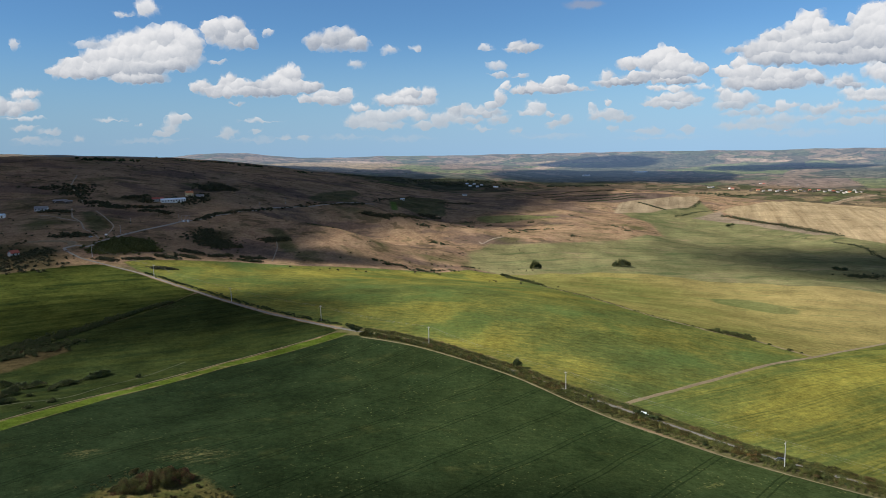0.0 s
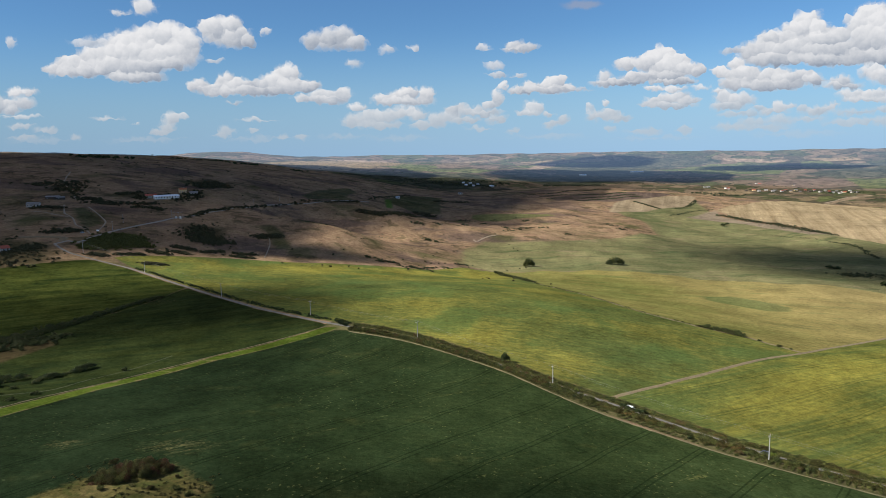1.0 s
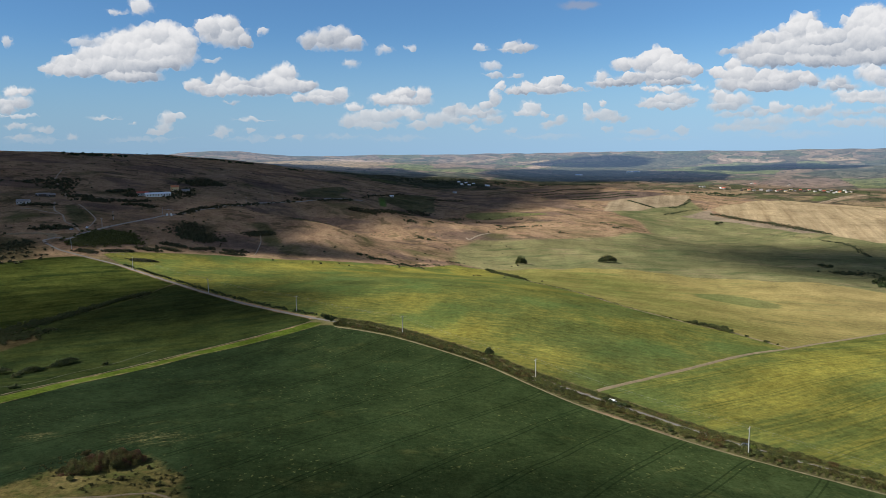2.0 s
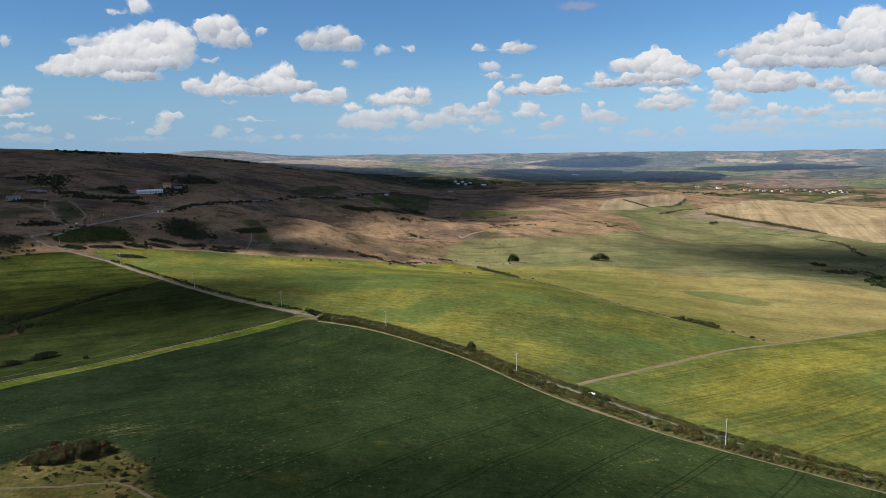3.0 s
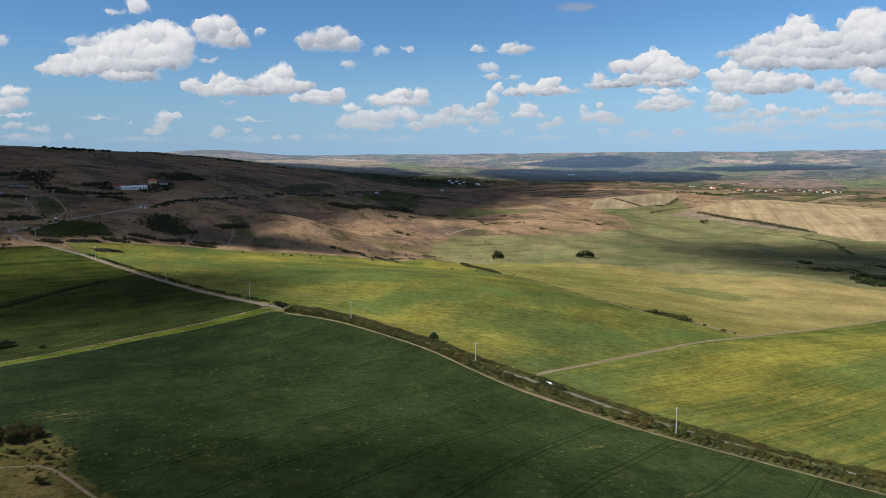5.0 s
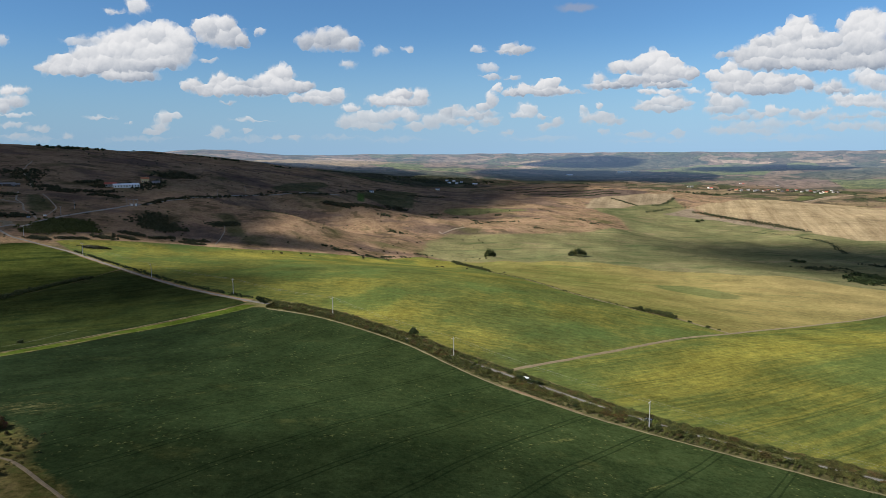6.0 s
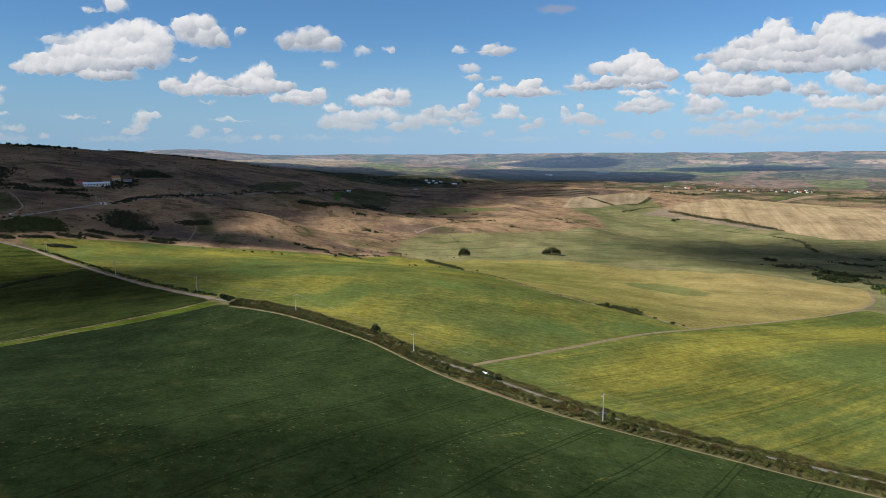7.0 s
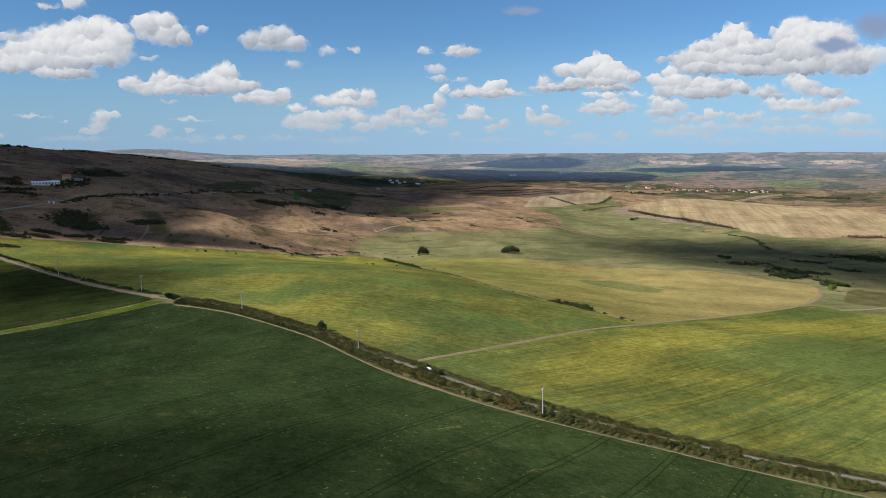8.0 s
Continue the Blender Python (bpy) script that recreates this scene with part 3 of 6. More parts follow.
    crop2 = n.mix(n.step(ripe2, 0.49, 0.76), (0.080, 0.100, 0.028), (0.195, 0.172, 0.035))
    crop2 = n.mix(n.ramp(tufts2, 0.40, 0.60, 0.0, 0.8), n.mix(0.40, crop2, (0.036, 0.052, 0.016)), crop2)
    drills = n.step(n.math("MULTIPLY_ADD", along(57, 190, 2.4, 3.0), 0.6, n.math("MULTIPLY", along(57, 60, 7.0, 3.0), 0.4)), 0.51, 0.62)
    crop2 = n.mix(n.math("MULTIPLY", drills, 0.5), crop2, (0.058, 0.074, 0.022))
    crop2 = n.mix(n.math("MULTIPLY", tramlines(57, 24.0, 4.0, 0.45), 0.40), crop2, (0.029, 0.047, 0.016))
    c = n.mix(plot("east_crop", 1.0, 0.3), c, crop2)
    gold = n.mix(n.ramp(n.math("MULTIPLY_ADD", streak, 0.45, n.math("MULTIPLY", broad, 0.6)), 0.40, 0.66), (0.122, 0.122, 0.036), (0.235, 0.186, 0.062))
    gold = n.mix(n.ramp(tufts, 0.36, 0.64, 0.0, 0.45), n.mix(0.35, gold, (0.091, 0.091, 0.028)), gold)
    gold = n.mix(n.math("MULTIPLY", n.step(along(96, 75, 13, 3.0), 0.55, 0.66), 0.75), gold, (0.074, 0.096, 0.028))
    gold = n.mix(n.math("MULTIPLY", plot("lush_patch", 3.0, 0.5), 0.9), gold, (0.044, 0.078, 0.022))
    side = n.node("SeparateXYZ", 0, [at])
    gold = n.mix(n.ramp(n.math("MULTIPLY_ADD", broad, 160.0, side), 260.0, 470.0, 0.0, 0.55), gold, (0.270, 0.205, 0.095))
    gold = n.mix(n.ramp(n.math("MULTIPLY_ADD", broad, 140.0, side), 160.0, 270.0, 0.5, 0.0), gold, (0.105, 0.115, 0.034))
    c = n.mix(plot("gold_crop", 1.5, 0.4), c, gold)
    # left plots
    young = n.mix(n.ramp(n.math("MULTIPLY_ADD", along(66, 70, 8.0), 0.6, n.math("MULTIPLY", mid, 0.4)), 0.38, 0.64), (0.014, 0.022, 0.007), (0.052, 0.060, 0.014))
    c = n.mix(plot("left_crop", 1.0, 0.3), c, young)
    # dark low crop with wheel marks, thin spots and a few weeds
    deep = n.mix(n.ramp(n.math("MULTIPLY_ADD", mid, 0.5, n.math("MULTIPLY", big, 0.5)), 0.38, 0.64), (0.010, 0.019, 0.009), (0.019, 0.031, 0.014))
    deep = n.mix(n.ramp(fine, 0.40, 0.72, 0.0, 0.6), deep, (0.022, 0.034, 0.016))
    patchy = n.step(n.noise(n.vec("MULTIPLY", at, (1, 1.3, 0)), 0.033, 7.0, 0.68), 0.56, 0.76)
    deep = n.mix(n.math("MULTIPLY", patchy, 0.55), deep, (0.051, 0.059, 0.023))
    weeds = n.node("TexVoronoi", 0, {"Vector": n.vec("ADD", at, n.vec("MULTIPLY", n.noise(at, 0.8, 2.0, 0.5, True), (2.5, 2.5, 0))), "Scale": 0.55, "Randomness": 1.0})
    weeds = n.math("MULTIPLY", n.math("SUBTRACT", 1.0, n.step(weeds, 0.06, 0.24)), n.step(n.noise(at, 0.04, 5.0, 0.65), 0.45, 0.60))
    deep = n.mix(n.math("MULTIPLY", weeds, 0.80), deep, (0.078, 0.092, 0.040))
    dashes = n.math("MULTIPLY", n.step(along(52, 38, 2.4, 4.0), 0.60, 0.70), n.step(n.noise(at, 0.03, 4.0), 0.48, 0.60))
    deep = n.mix(n.math("MULTIPLY", n.math("MULTIPLY", dashes, n.step(fine, 0.42, 0.62)), 0.75), deep, (0.070, 0.080, 0.032))
    deep = n.mix(n.math("MULTIPLY", tramlines(39, 19.0, 3.0, 0.36), 0.55), deep, (0.005, 0.010, 0.005))
    # crop colour scaled along x: darker to the west, brighter and warmer east
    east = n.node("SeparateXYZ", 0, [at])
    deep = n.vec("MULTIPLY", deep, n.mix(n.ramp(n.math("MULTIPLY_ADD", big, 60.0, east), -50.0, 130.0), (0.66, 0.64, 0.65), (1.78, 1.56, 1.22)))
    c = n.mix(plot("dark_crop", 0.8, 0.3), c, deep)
    c = n.mix(plot("left_low", 0.8, 0.3), c, n.mix(0.40, deep, young))
    c = n.mix(plot("bright_strip", 0.8, 0.3), c, n.mix(n.ramp(tuft, 0.35, 0.75), (0.030, 0.048, 0.008), (0.056, 0.076, 0.012)))
    # thin yellow-green weedy spots
    weedy = n.math("MULTIPLY", plot("thin_crop", 3.0, 1.2), n.step(n.math("MULTIPLY_ADD", n.noise(at, 1.1, 4.0, 0.7), 0.5, n.math("MULTIPLY", along(60, 9, 1.6, 4.0), 0.5)), 0.46, 0.62))
    c = n.mix(n.math("MULTIPLY", weedy, 0.62), c, (0.095, 0.084, 0.036))
    c = n.mix(plot("dry_bank", 2.0, 0.8), c, n.mix(n.ramp(tuft, 0.36, 0.7), (0.022, 0.019, 0.009), (0.056, 0.044, 0.022)))
    # sunny rough corner
    heath = n.mix(n.ramp(tuft, 0.38, 0.68), (0.022, 0.023, 0.008), (0.092, 0.076, 0.028))
    heath = n.mix(n.step(mid, 0.50, 0.66), heath, (0.084, 0.066, 0.028))
    heath = n.mix(n.math("MULTIPLY", n.step(n.noise(at, 0.25, 5.0, 0.7), 0.48, 0.60), 0.75), heath, (0.036, 0.042, 0.013))
    c = n.mix(plot("heath", 2.0, 0.7), c, heath)
    # tufts, clods and plants: fine uneven tone over everything
    grain = n.math("MULTIPLY_ADD", n.noise(at, 1.3, 4.0, 0.7), 0.40, n.math("MULTIPLY_ADD", n.noise(at, 0.33, 4.0, 0.65), 0.38, n.math("MULTIPLY", n.noise(at, 0.055, 4.0, 0.6), 0.22)))
    mottle = n.ramp(n.noise(at, 0.014, 6.0, 0.7), 0.34, 0.66, 0.78, 1.22)
    tone = n.math("MULTIPLY", n.ramp(grain, 0.36, 0.64, 0.55, 1.45), mottle)
    c = n.vec("SCALE", c)
    n.put(c.node.inputs["Scale"], tone)
    n.put(bsdf.inputs["Base Color"], c)
    bumped(n, bsdf, n.math("MULTIPLY_ADD", fine, 0.6, n.math("MULTIPLY", n.noise(at, 2.6, 3.0), 0.4)), 0.7, 0.5)
    return m


LAND = ground_material()


def backdrop_material():
    """Far hills: fields and woods, with haze put in as blue emission that grows with distance."""
    m, n, bsdf = material("far_hills_haze_glow", 1.0, 0.0)
    at = n.node("NewGeometry", 0)
    c = n.vec("SCALE", patchwork(n, at, n.noise(at, 0.07, 5.0, 0.6)))
    n.put(c.node.inputs["Scale"], n.ramp(n.noise(at, 0.03, 5.0, 0.7), 0.36, 0.64, 0.65, 1.35))
    n.put(bsdf.inputs["Base Color"], c)
    # aerial haze imitated by a blue glow that strengthens with range
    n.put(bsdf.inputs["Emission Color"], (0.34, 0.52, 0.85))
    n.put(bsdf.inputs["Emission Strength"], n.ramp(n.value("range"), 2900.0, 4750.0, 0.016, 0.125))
    return m


HAZE_GLOW_HILLS = backdrop_material()

# ---- the land ----
HILLS = []


def hills(*rows):
    """Rounded rises and hollows of the land: x, y, spread, height."""
    HILLS.extend(rows)


def fade(a, b, v):
    w = np.clip((v - a) / (b - a), 0, 1)
    return w * w * (3 - 2 * w)


TILT = (3.4, -31.2, -7.7)
# near fields: x, y, spread, height
hills((-130, 160, 150, 10.2), (-60, 190, 150, -20.4), (10, 200, 150, 62.4), (80, 180, 150, -50.4),
      (140, 140, 150, 6.1), (-260, 330, 170, -17.4), (-180, 380, 170, 11.7), (-80, 410, 170, -28.9),
      (20, 420, 170, 29.8), (120, 400, 170, 60.0), (220, 360, 170, -90.2), (300, 300, 170, 39.1))
# road and field slopes: x, y, spread, height
hills((-410, 510, 220, -28.1), (-270, 590, 220, 58.8), (-120, 640, 220, -36.0), (30, 650, 220, -9.0),
      (190, 620, 220, -50.2), (330, 560, 220, 57.8), (460, 460, 220, -19.8), (-570, 700, 270, -28.8),
      (-380, 820, 270, 23.7), (-170, 880, 270, -44.5), (50, 900, 270, 76.4), (260, 860, 270, -49.3),
      (460, 770, 270, 45.1), (640, 640, 270, -49.0))
# hillside and valley: x, y, spread, height
hills((-790, 970, 380, 30.1), (-530, 1130, 380, 65.8), (-240, 1230, 380, -35.9), (70, 1250, 380, -32.4),
      (370, 1200, 380, -4.3), (640, 1070, 380, -25.6), (880, 880, 380, -35.7), (-1100, 1360, 520, -61.6),
      (-660, 1620, 520, 108.0), (-160, 1740, 520, 3.0), (350, 1720, 520, 14.7), (830, 1540, 520, 31.3),
      (1240, 1240, 520, 23.7))
# far country: x, y, spread, height
hills((-1570, 1940, 800, -34.2), (-940, 2310, 800, -15.5), (-240, 2490, 800, -27.5), (490, 2450, 800, -6.2),
      (1180, 2200, 800, -105.7), (1770, 1770, 800, -46.0), (-2200, 2720, 1100, 28.5), (-1320, 3240, 1100, 75.3),
      (-330, 3480, 1100, 22.0), (690, 3430, 1100, 26.7), (1650, 3080, 1100, 83.2), (2470, 2470, 1100, 84.3))
# knolls and hollows: x, y, spread, height
hills((-120, 785, 60, 14.9), (-165, 655, 60, -5.1), (45, 880, 60, -8.8), (-30, 740, 70, -3.5),
      (-290, 570, 80, 3.7), (250, 300, 90, 5.9), (640, 900, 110, 10.8), (180, 1080, 90, 0.8),
      (300, 1110, 90, 9.9), (-60, 300, 80, -15.8), (80, 240, 80, -8.0), (80, 150, 70, 8.2),
      (-140, 930, 48, -9.0), (-40, 900, 38, -5.0), (20, 1150, 70, -8.0),
      (-135, 900, 42, -11.0), (-70, 870, 36, -8.0), (-10, 1150, 50, -7.0), (120, 1165, 55, -6.0),
      (-540, 1340, 170, -12.0), (-920, 1760, 170, 12.0),
      (255, 1285, 55, 9.0), (380, 1300, 60, 8.0), (150, 1235, 45, 5.0), (200, 1395, 50, -5.0), (-30, 1010, 45, 6.0))
# upper pasture and valley head: x, y, spread, height
hills((-780, 1080, 150, 0.0), (-650, 1160, 150, -0.1), (-520, 1220, 150, -0.6), (-380, 1280, 150, 0.3), (-230, 1310, 150, 2.3),
      (-80, 1330, 150, -1.0), (70, 1330, 150, -0.5), (220, 1310, 150, -0.0), (370, 1280, 150, -0.4), (510, 1230, 150, 2.1),
      (640, 1160, 150, -1.0), (770, 1080, 150, -0.3), (890, 990, 150, 0.8))
# crest and terrace hill: x, y, spread, height
hills((-940, 1290, 190, 3.3), (-800, 1390, 190, -9.8), (-650, 1460, 190, 16.4), (-490, 1520, 190, -5.7), (-330, 1570, 190, -24.0),
      (-170, 1590, 190, 27.6), (0, 1600, 190, -20.5), (170, 1590, 190, 5.5), (330, 1570, 190, 23.3), (490, 1520, 190, -21.2),
      (650, 1460, 190, -6.8), (800, 1390, 190, 14.9), (940, 1290, 190, -3.4), (1070, 1190, 190, -4.1))
# back of the terrace hill: x, y, spread, height
hills((-1120, 1540, 230, -2.4), (-950, 1650, 230, -3.3), (-770, 1740, 230, 4.4), (-590, 1810, 230, -18.3), (-400, 1860, 230, -8.3),
      (-200, 1890, 230, 18.2), (0, 1900, 230, -33.6), (200, 1890, 230, -1.0), (400, 1860, 230, 22.9), (590, 1810, 230, 7.1),
      (770, 1740, 230, 0.9), (950, 1650, 230, -5.6), (1120, 1540, 230, -5.8), (1270, 1410, 230, 4.8))
# wooded valley: x, y, spread, height
hills((-1320, 1820, 280, 2.8), (-1110, 1960, 280, 7.8), (-880, 2070, 280, 9.9), (-640, 2160, 280, -1.5), (-390, 2220, 280, -3.1),
      (-140, 2250, 280, -11.2), (120, 2250, 280, -11.5), (370, 2220, 280, -2.0), (620, 2160, 280, -14.4), (860, 2080, 280, 4.5),
      (1090, 1970, 280, 2.7), (1310, 1830, 280, -3.9), (1510, 1670, 280, 10.4))
# village valley: x, y, spread, height
hills((-1590, 2180, 340, 14.7), (-1310, 2360, 340, -4.1), (-1000, 2510, 340, 10.9), (-690, 2610, 340, 15.6), (-360, 2680, 340, -20.7),
      (-30, 2700, 340, 7.6), (310, 2680, 340, -11.8), (640, 2620, 340, 4.1), (960, 2530, 340, 5.8), (1260, 2390, 340, -0.4),
      (1550, 2210, 340, 6.4), (1810, 2010, 340, 8.7))
# far valley: x, y, spread, height
hills((-1910, 2630, 400, 19.6), (-1570, 2850, 400, -2.9), (-1210, 3020, 400, 4.6), (-830, 3140, 400, 3.2), (-430, 3220, 400, -30.2),
      (-30, 3250, 400, -10.2), (370, 3230, 400, -24.1), (770, 3160, 400, -16.0), (1150, 3040, 400, -14.0), (1520, 2870, 400, -9.7),
      (1860, 2670, 400, -24.0), (2170, 2420, 400, -23.6))
# rising far country: x, y, spread, height
hills((-2260, 3110, 460, 4.0), (-1820, 3390, 460, -14.1), (-1340, 3610, 460, -20.3), (-840, 3760, 460, -31.9), (-320, 3840, 460, -8.8),
      (200, 3840, 460, -6.9), (720, 3780, 460, -31.4), (1230, 3650, 460, -38.3), (1710, 3450, 460, -17.7), (2160, 3180, 460, -29.9),
      (2580, 2860, 460, -5.4))


def waves(x, y, size, seed):
    """Smooth irregular undulation between about -1 and 1."""
    r = np.random.RandomState(seed)
    total = 0
    for k in range(7):
        a, p, f = r.uniform(0, 6.28), r.uniform(0, 6.28), r.uniform(0.6, 1.7) * 6.28 / size
        total = total + np.sin((x * np.cos(a) + y * np.sin(a)) * f + p + 1.3 * np.sin((x * np.sin(a) - y * np.cos(a)) * f * 0.6 + p))
    return total / 4.5


def ground_z(x, y):
    """Height of the land."""
    x, y = np.asarray(x, float), np.asarray(y, float)
    z = TILT[0] + TILT[1] * x / 1000 + TILT[2] * y / 1000
    for hx, hy, s, h in HILLS:
        z = z + h * np.exp(-((x - hx) ** 2 + (y - hy) ** 2) / (2 * s * s))
    r, az = np.hypot(x, y), np.degrees(np.arctan2(x, y))
    rough = fade(560, 800, r) * (1 - fade(1700, 2300, r))
    z = z + rough * (1.1 * waves(x, y, 75, 3) + 2.2 * waves(x, y, 190, 4))
    far = fade(1750, 2700, r)
    z = z + far * (5 * waves(x * 0.6, y, 420, 5) + 3 * waves(x * 0.7, y, 190, 6))
    rim = 67 + 4 * waves(az * 60, r * 0.1, 560, 8) + 2.5 * waves(az * 60, r * 0.1, 170, 9) + 44 * np.exp(-((az + 16.5) / 4.0) ** 2)
    z = z + fade(4350, 4780, r) * (rim - z)
    return z - fade(4800, 4900, r) * 60


def spaced(lo, hi, step, grow, reach):
    """Grid lines: even between lo and hi, ever wider outside."""
    rows = list(np.arange(lo, hi + step, step))
    d, out = step, rows[-1]
    while out < reach:
        d *= 1 + grow
        out += d
        rows.append(out)
    d, out = step, rows[0]
    while out > -reach:
        d *= 1 + grow
        out -= d
        rows.insert(0, out)
    return np.array(rows)


GX, GY = spaced(-320, 420, 6.0, 0.016, 4900), spaced(110, 800, 6.0, 0.013, 4900)
MX, MY = np.meshgrid(GX, GY)
MZ = ground_z(MX, MY)


def surf(x, y):
    """Height of the ground's surface at one place."""
    i = int(np.clip(np.searchsorted(GX, x) - 1, 0, len(GX) - 2))
    j = int(np.clip(np.searchsorted(GY, y) - 1, 0, len(GY) - 2))
    a, b = (x - GX[i]) / (GX[i + 1] - GX[i]), (y - GY[j]) / (GY[j + 1] - GY[j])
    return float((MZ[j, i] * (1 - a) + MZ[j, i + 1] * a) * (1 - b) + (MZ[j + 1, i] * (1 - a) + MZ[j + 1, i + 1] * a) * b)


def inside(x, y, loop):
    """Signed distance to a closed outline, positive inside."""
    best, odd = np.full(x.shape, 1e12), np.zeros(x.shape, bool)
    for (ax, ay), (bx, by) in zip(loop, loop[1:] + loop[:1]):
        ex, ey = bx - ax, by - ay
        w = np.clip(((x - ax) * ex + (y - ay) * ey) / (ex * ex + ey * ey + 1e-9), 0, 1)
        best = np.minimum(best, (x - ax - w * ex) ** 2 + (y - ay - w * ey) ** 2)
        cross = (ay > y) != (by > y)
        odd ^= cross & (x < (bx - ax) * (y - ay) / (by - ay + 1e-12) + ax)
    return np.where(odd, 1, -1) * np.sqrt(best)


def beside(line, offset):
    """A line shifted to its left by offset metres."""
    out = []
    for k, (x, y) in enumerate(line):
        ax, ay = line[max(k - 1, 0)]
        bx, by = line[min(k + 1, len(line) - 1)]
        d = math.hypot(bx - ax, by - ay)
        out.append((x - (by - ay) / d * offset, y + (bx - ax) / d * offset))
    return out


def smooth_line(line, step=5.0):
    """Evenly spaced points on a smooth curve through the line's points."""
    pts = [Vector(p) for p in line]
    pts = [pts[0] * 2 - pts[1]] + pts + [pts[-1] * 2 - pts[-2]]
    out = []
    for a, b, c, d in zip(pts, pts[1:], pts[2:], pts[3:]):
        for k in range(max(1, int((c - b).length / step))):
            w = k / max(1, int((c - b).length / step))
            p = 0.5 * (2 * b + (c - a) * w + (2 * a - 5 * b + 4 * c - d) * w * w + (3 * b - a - 3 * c + d) * w ** 3)
            out.append((p.x, p.y))
    return out + [tuple(pts[-2])]


ROAD = [(-300, 575), (-280, 556), (-257, 544), (-220, 525), (-190, 501), (-159, 471), (-131, 440), (-98, 405), (-70, 381), (-49, 365), (-36, 356), (-18, 344),
        (-1, 330), (17, 311), (38, 290), (54, 271), (71, 254), (88, 237), (102, 222), (115, 211), (129, 201), (145, 192), (162, 184), (180, 175), (200, 165), (330, 96), (520, -10), (900, -260)]
ROAD_UP = [(-300, 575), (-306, 583), (-302, 596), (-292, 594), (-291, 613), (-288, 630), (-286, 649), (-283, 673), (-278, 699), (-272, 725), (-265, 755), (-254, 778), (-243, 801), (-236, 839), (-220, 926), (-195, 977), (-165, 1025), (-135, 1100), (-99, 1171)]
VERGE_TRACK = [(-36, 348), (-17, 336), (-1, 323), (17, 305), (37, 283), (52, 260), (68, 237), (83, 221), (97, 208), (112, 198), (130, 188), (143, 181), (157, 173), (178, 162), (320, 82), (510, -25), (880, -275)]
STRIP_LOW = [(-41, 355), (-93, 307), (-122, 260), (-140, 215), (-185, 95)]
STRIP_HIGH = [(-49, 359), (-95, 314), (-125.5, 267), (-146.5, 227), (-197, 95)]
LEFT_HEDGE = [(-165, 436), (-173, 411), (-190, 377), (-200, 353), (-213, 339), (-260, 285)]
FIELD_HEDGE = [(72, 718), (99, 639), (115, 510), (131, 437), (163, 398), (182, 386), (201, 358)]
FIELD_TRACK = [(71, 254), (82, 265), (104, 282), (139, 309), (169, 333), (201, 356), (234, 385), (298, 440), (370, 492), (416, 535), (460, 590), (500, 655)]

DRY_BANK = [(-186, 302), (-183, 318), (-178, 338), (-192, 352), (-215, 330), (-260, 280), (-220, 262)]
ROUGH_YARD = [(451, 550), (479, 534), (600, 620), (650, 700), (590, 700), (538, 664)]
RIPE_MORE = [[(-200, 590), (-108, 640), (-15, 690), (38, 734), (70, 690), (0, 630), (-100, 575), (-190, 535)], [(-20, 362), (20, 330), (60, 285), (75, 300), (40, 345), (0, 385)]]
LUSH = [(240, 600), (269, 610), (289, 586), (299, 558), (288, 537), (266, 534), (251, 553), (237, 572)]
PLOTS = {}
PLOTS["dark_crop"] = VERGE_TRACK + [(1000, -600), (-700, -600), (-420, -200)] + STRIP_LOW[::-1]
PLOTS["bright_strip"] = STRIP_LOW + STRIP_HIGH[::-1]
PLOTS["left_low"] = STRIP_HIGH + [(-330, 40), (-330, 260)] + LEFT_HEDGE[::-1] + beside(ROAD[5:10], -1.7)
PLOTS["left_crop"] = LEFT_HEDGE + [(-330, 330), (-420, 430), (-318, 500), (-295, 516), (-278, 530)] + beside(ROAD[2:6], -1.7)
PLOTS["mid_crop"] = beside(ROAD[3:10], 2.4) + beside(ROAD[10:17], 7.5) + FIELD_TRACK[1:6] + FIELD_HEDGE[::-1] + [(38, 736), (-15, 692), (-108, 643), (-174, 622), (-218, 582), (-247, 556)]
PLOTS["east_crop"] = FIELD_TRACK[:9] + [(400, 510), (408, 496), (435, 480), (520, 420), (800, 250), (900, -100)] + beside(ROAD[16:27], 7.5)[::-1]
PLOTS["gold_crop"] = FIELD_HEDGE + FIELD_TRACK[5:] + [(518, 700), (450, 708), (376, 705), (267, 745), (176, 758), (118, 735)]
PLOTS["meadow"] = [(44, 866), (77, 930), (163, 947), (290, 1040), (380, 1150), (400, 1320), (376, 1470), (433, 1480), (539, 1545), (620, 1640), (610, 1530), (588, 1450), (650, 1345), (715, 1250), (850, 1150), (1050, 1000), (1100, 400), (900, -100), (700, 200), (420, 380), (276, 396), (234, 386), (298, 441), (370, 493), (416, 536), (460, 591),
               (500, 655), (518, 700), (376, 705), (176, 758), (72, 718), (38, 760)]
PLOTS["stubble"] = [(623, 1523), (670, 1572), (780, 1675), (930, 1815), (980, 1770), (1015, 1681), (1075, 1587), (1134, 1389), (1164, 1343), (1026, 1146), (946, 1153), (889, 1162), (828, 1133), (761, 1158), (723, 1231), (701, 1287), (677, 1371), (639, 1441)]
PLOTS["tilled"] = [(449, 1594), (526, 1658), (656, 1758), (652, 1716), (613, 1635), (578, 1572), (509, 1517), (460, 1475), (363, 1416), (385, 1480), (407, 1542)]
PLOTS["ploughed"] = [(468, 1702), (548, 1730), (612, 1755), (563, 1687), (487, 1613), (407, 1552), (274, 1504), (255, 1542), (339, 1591)]
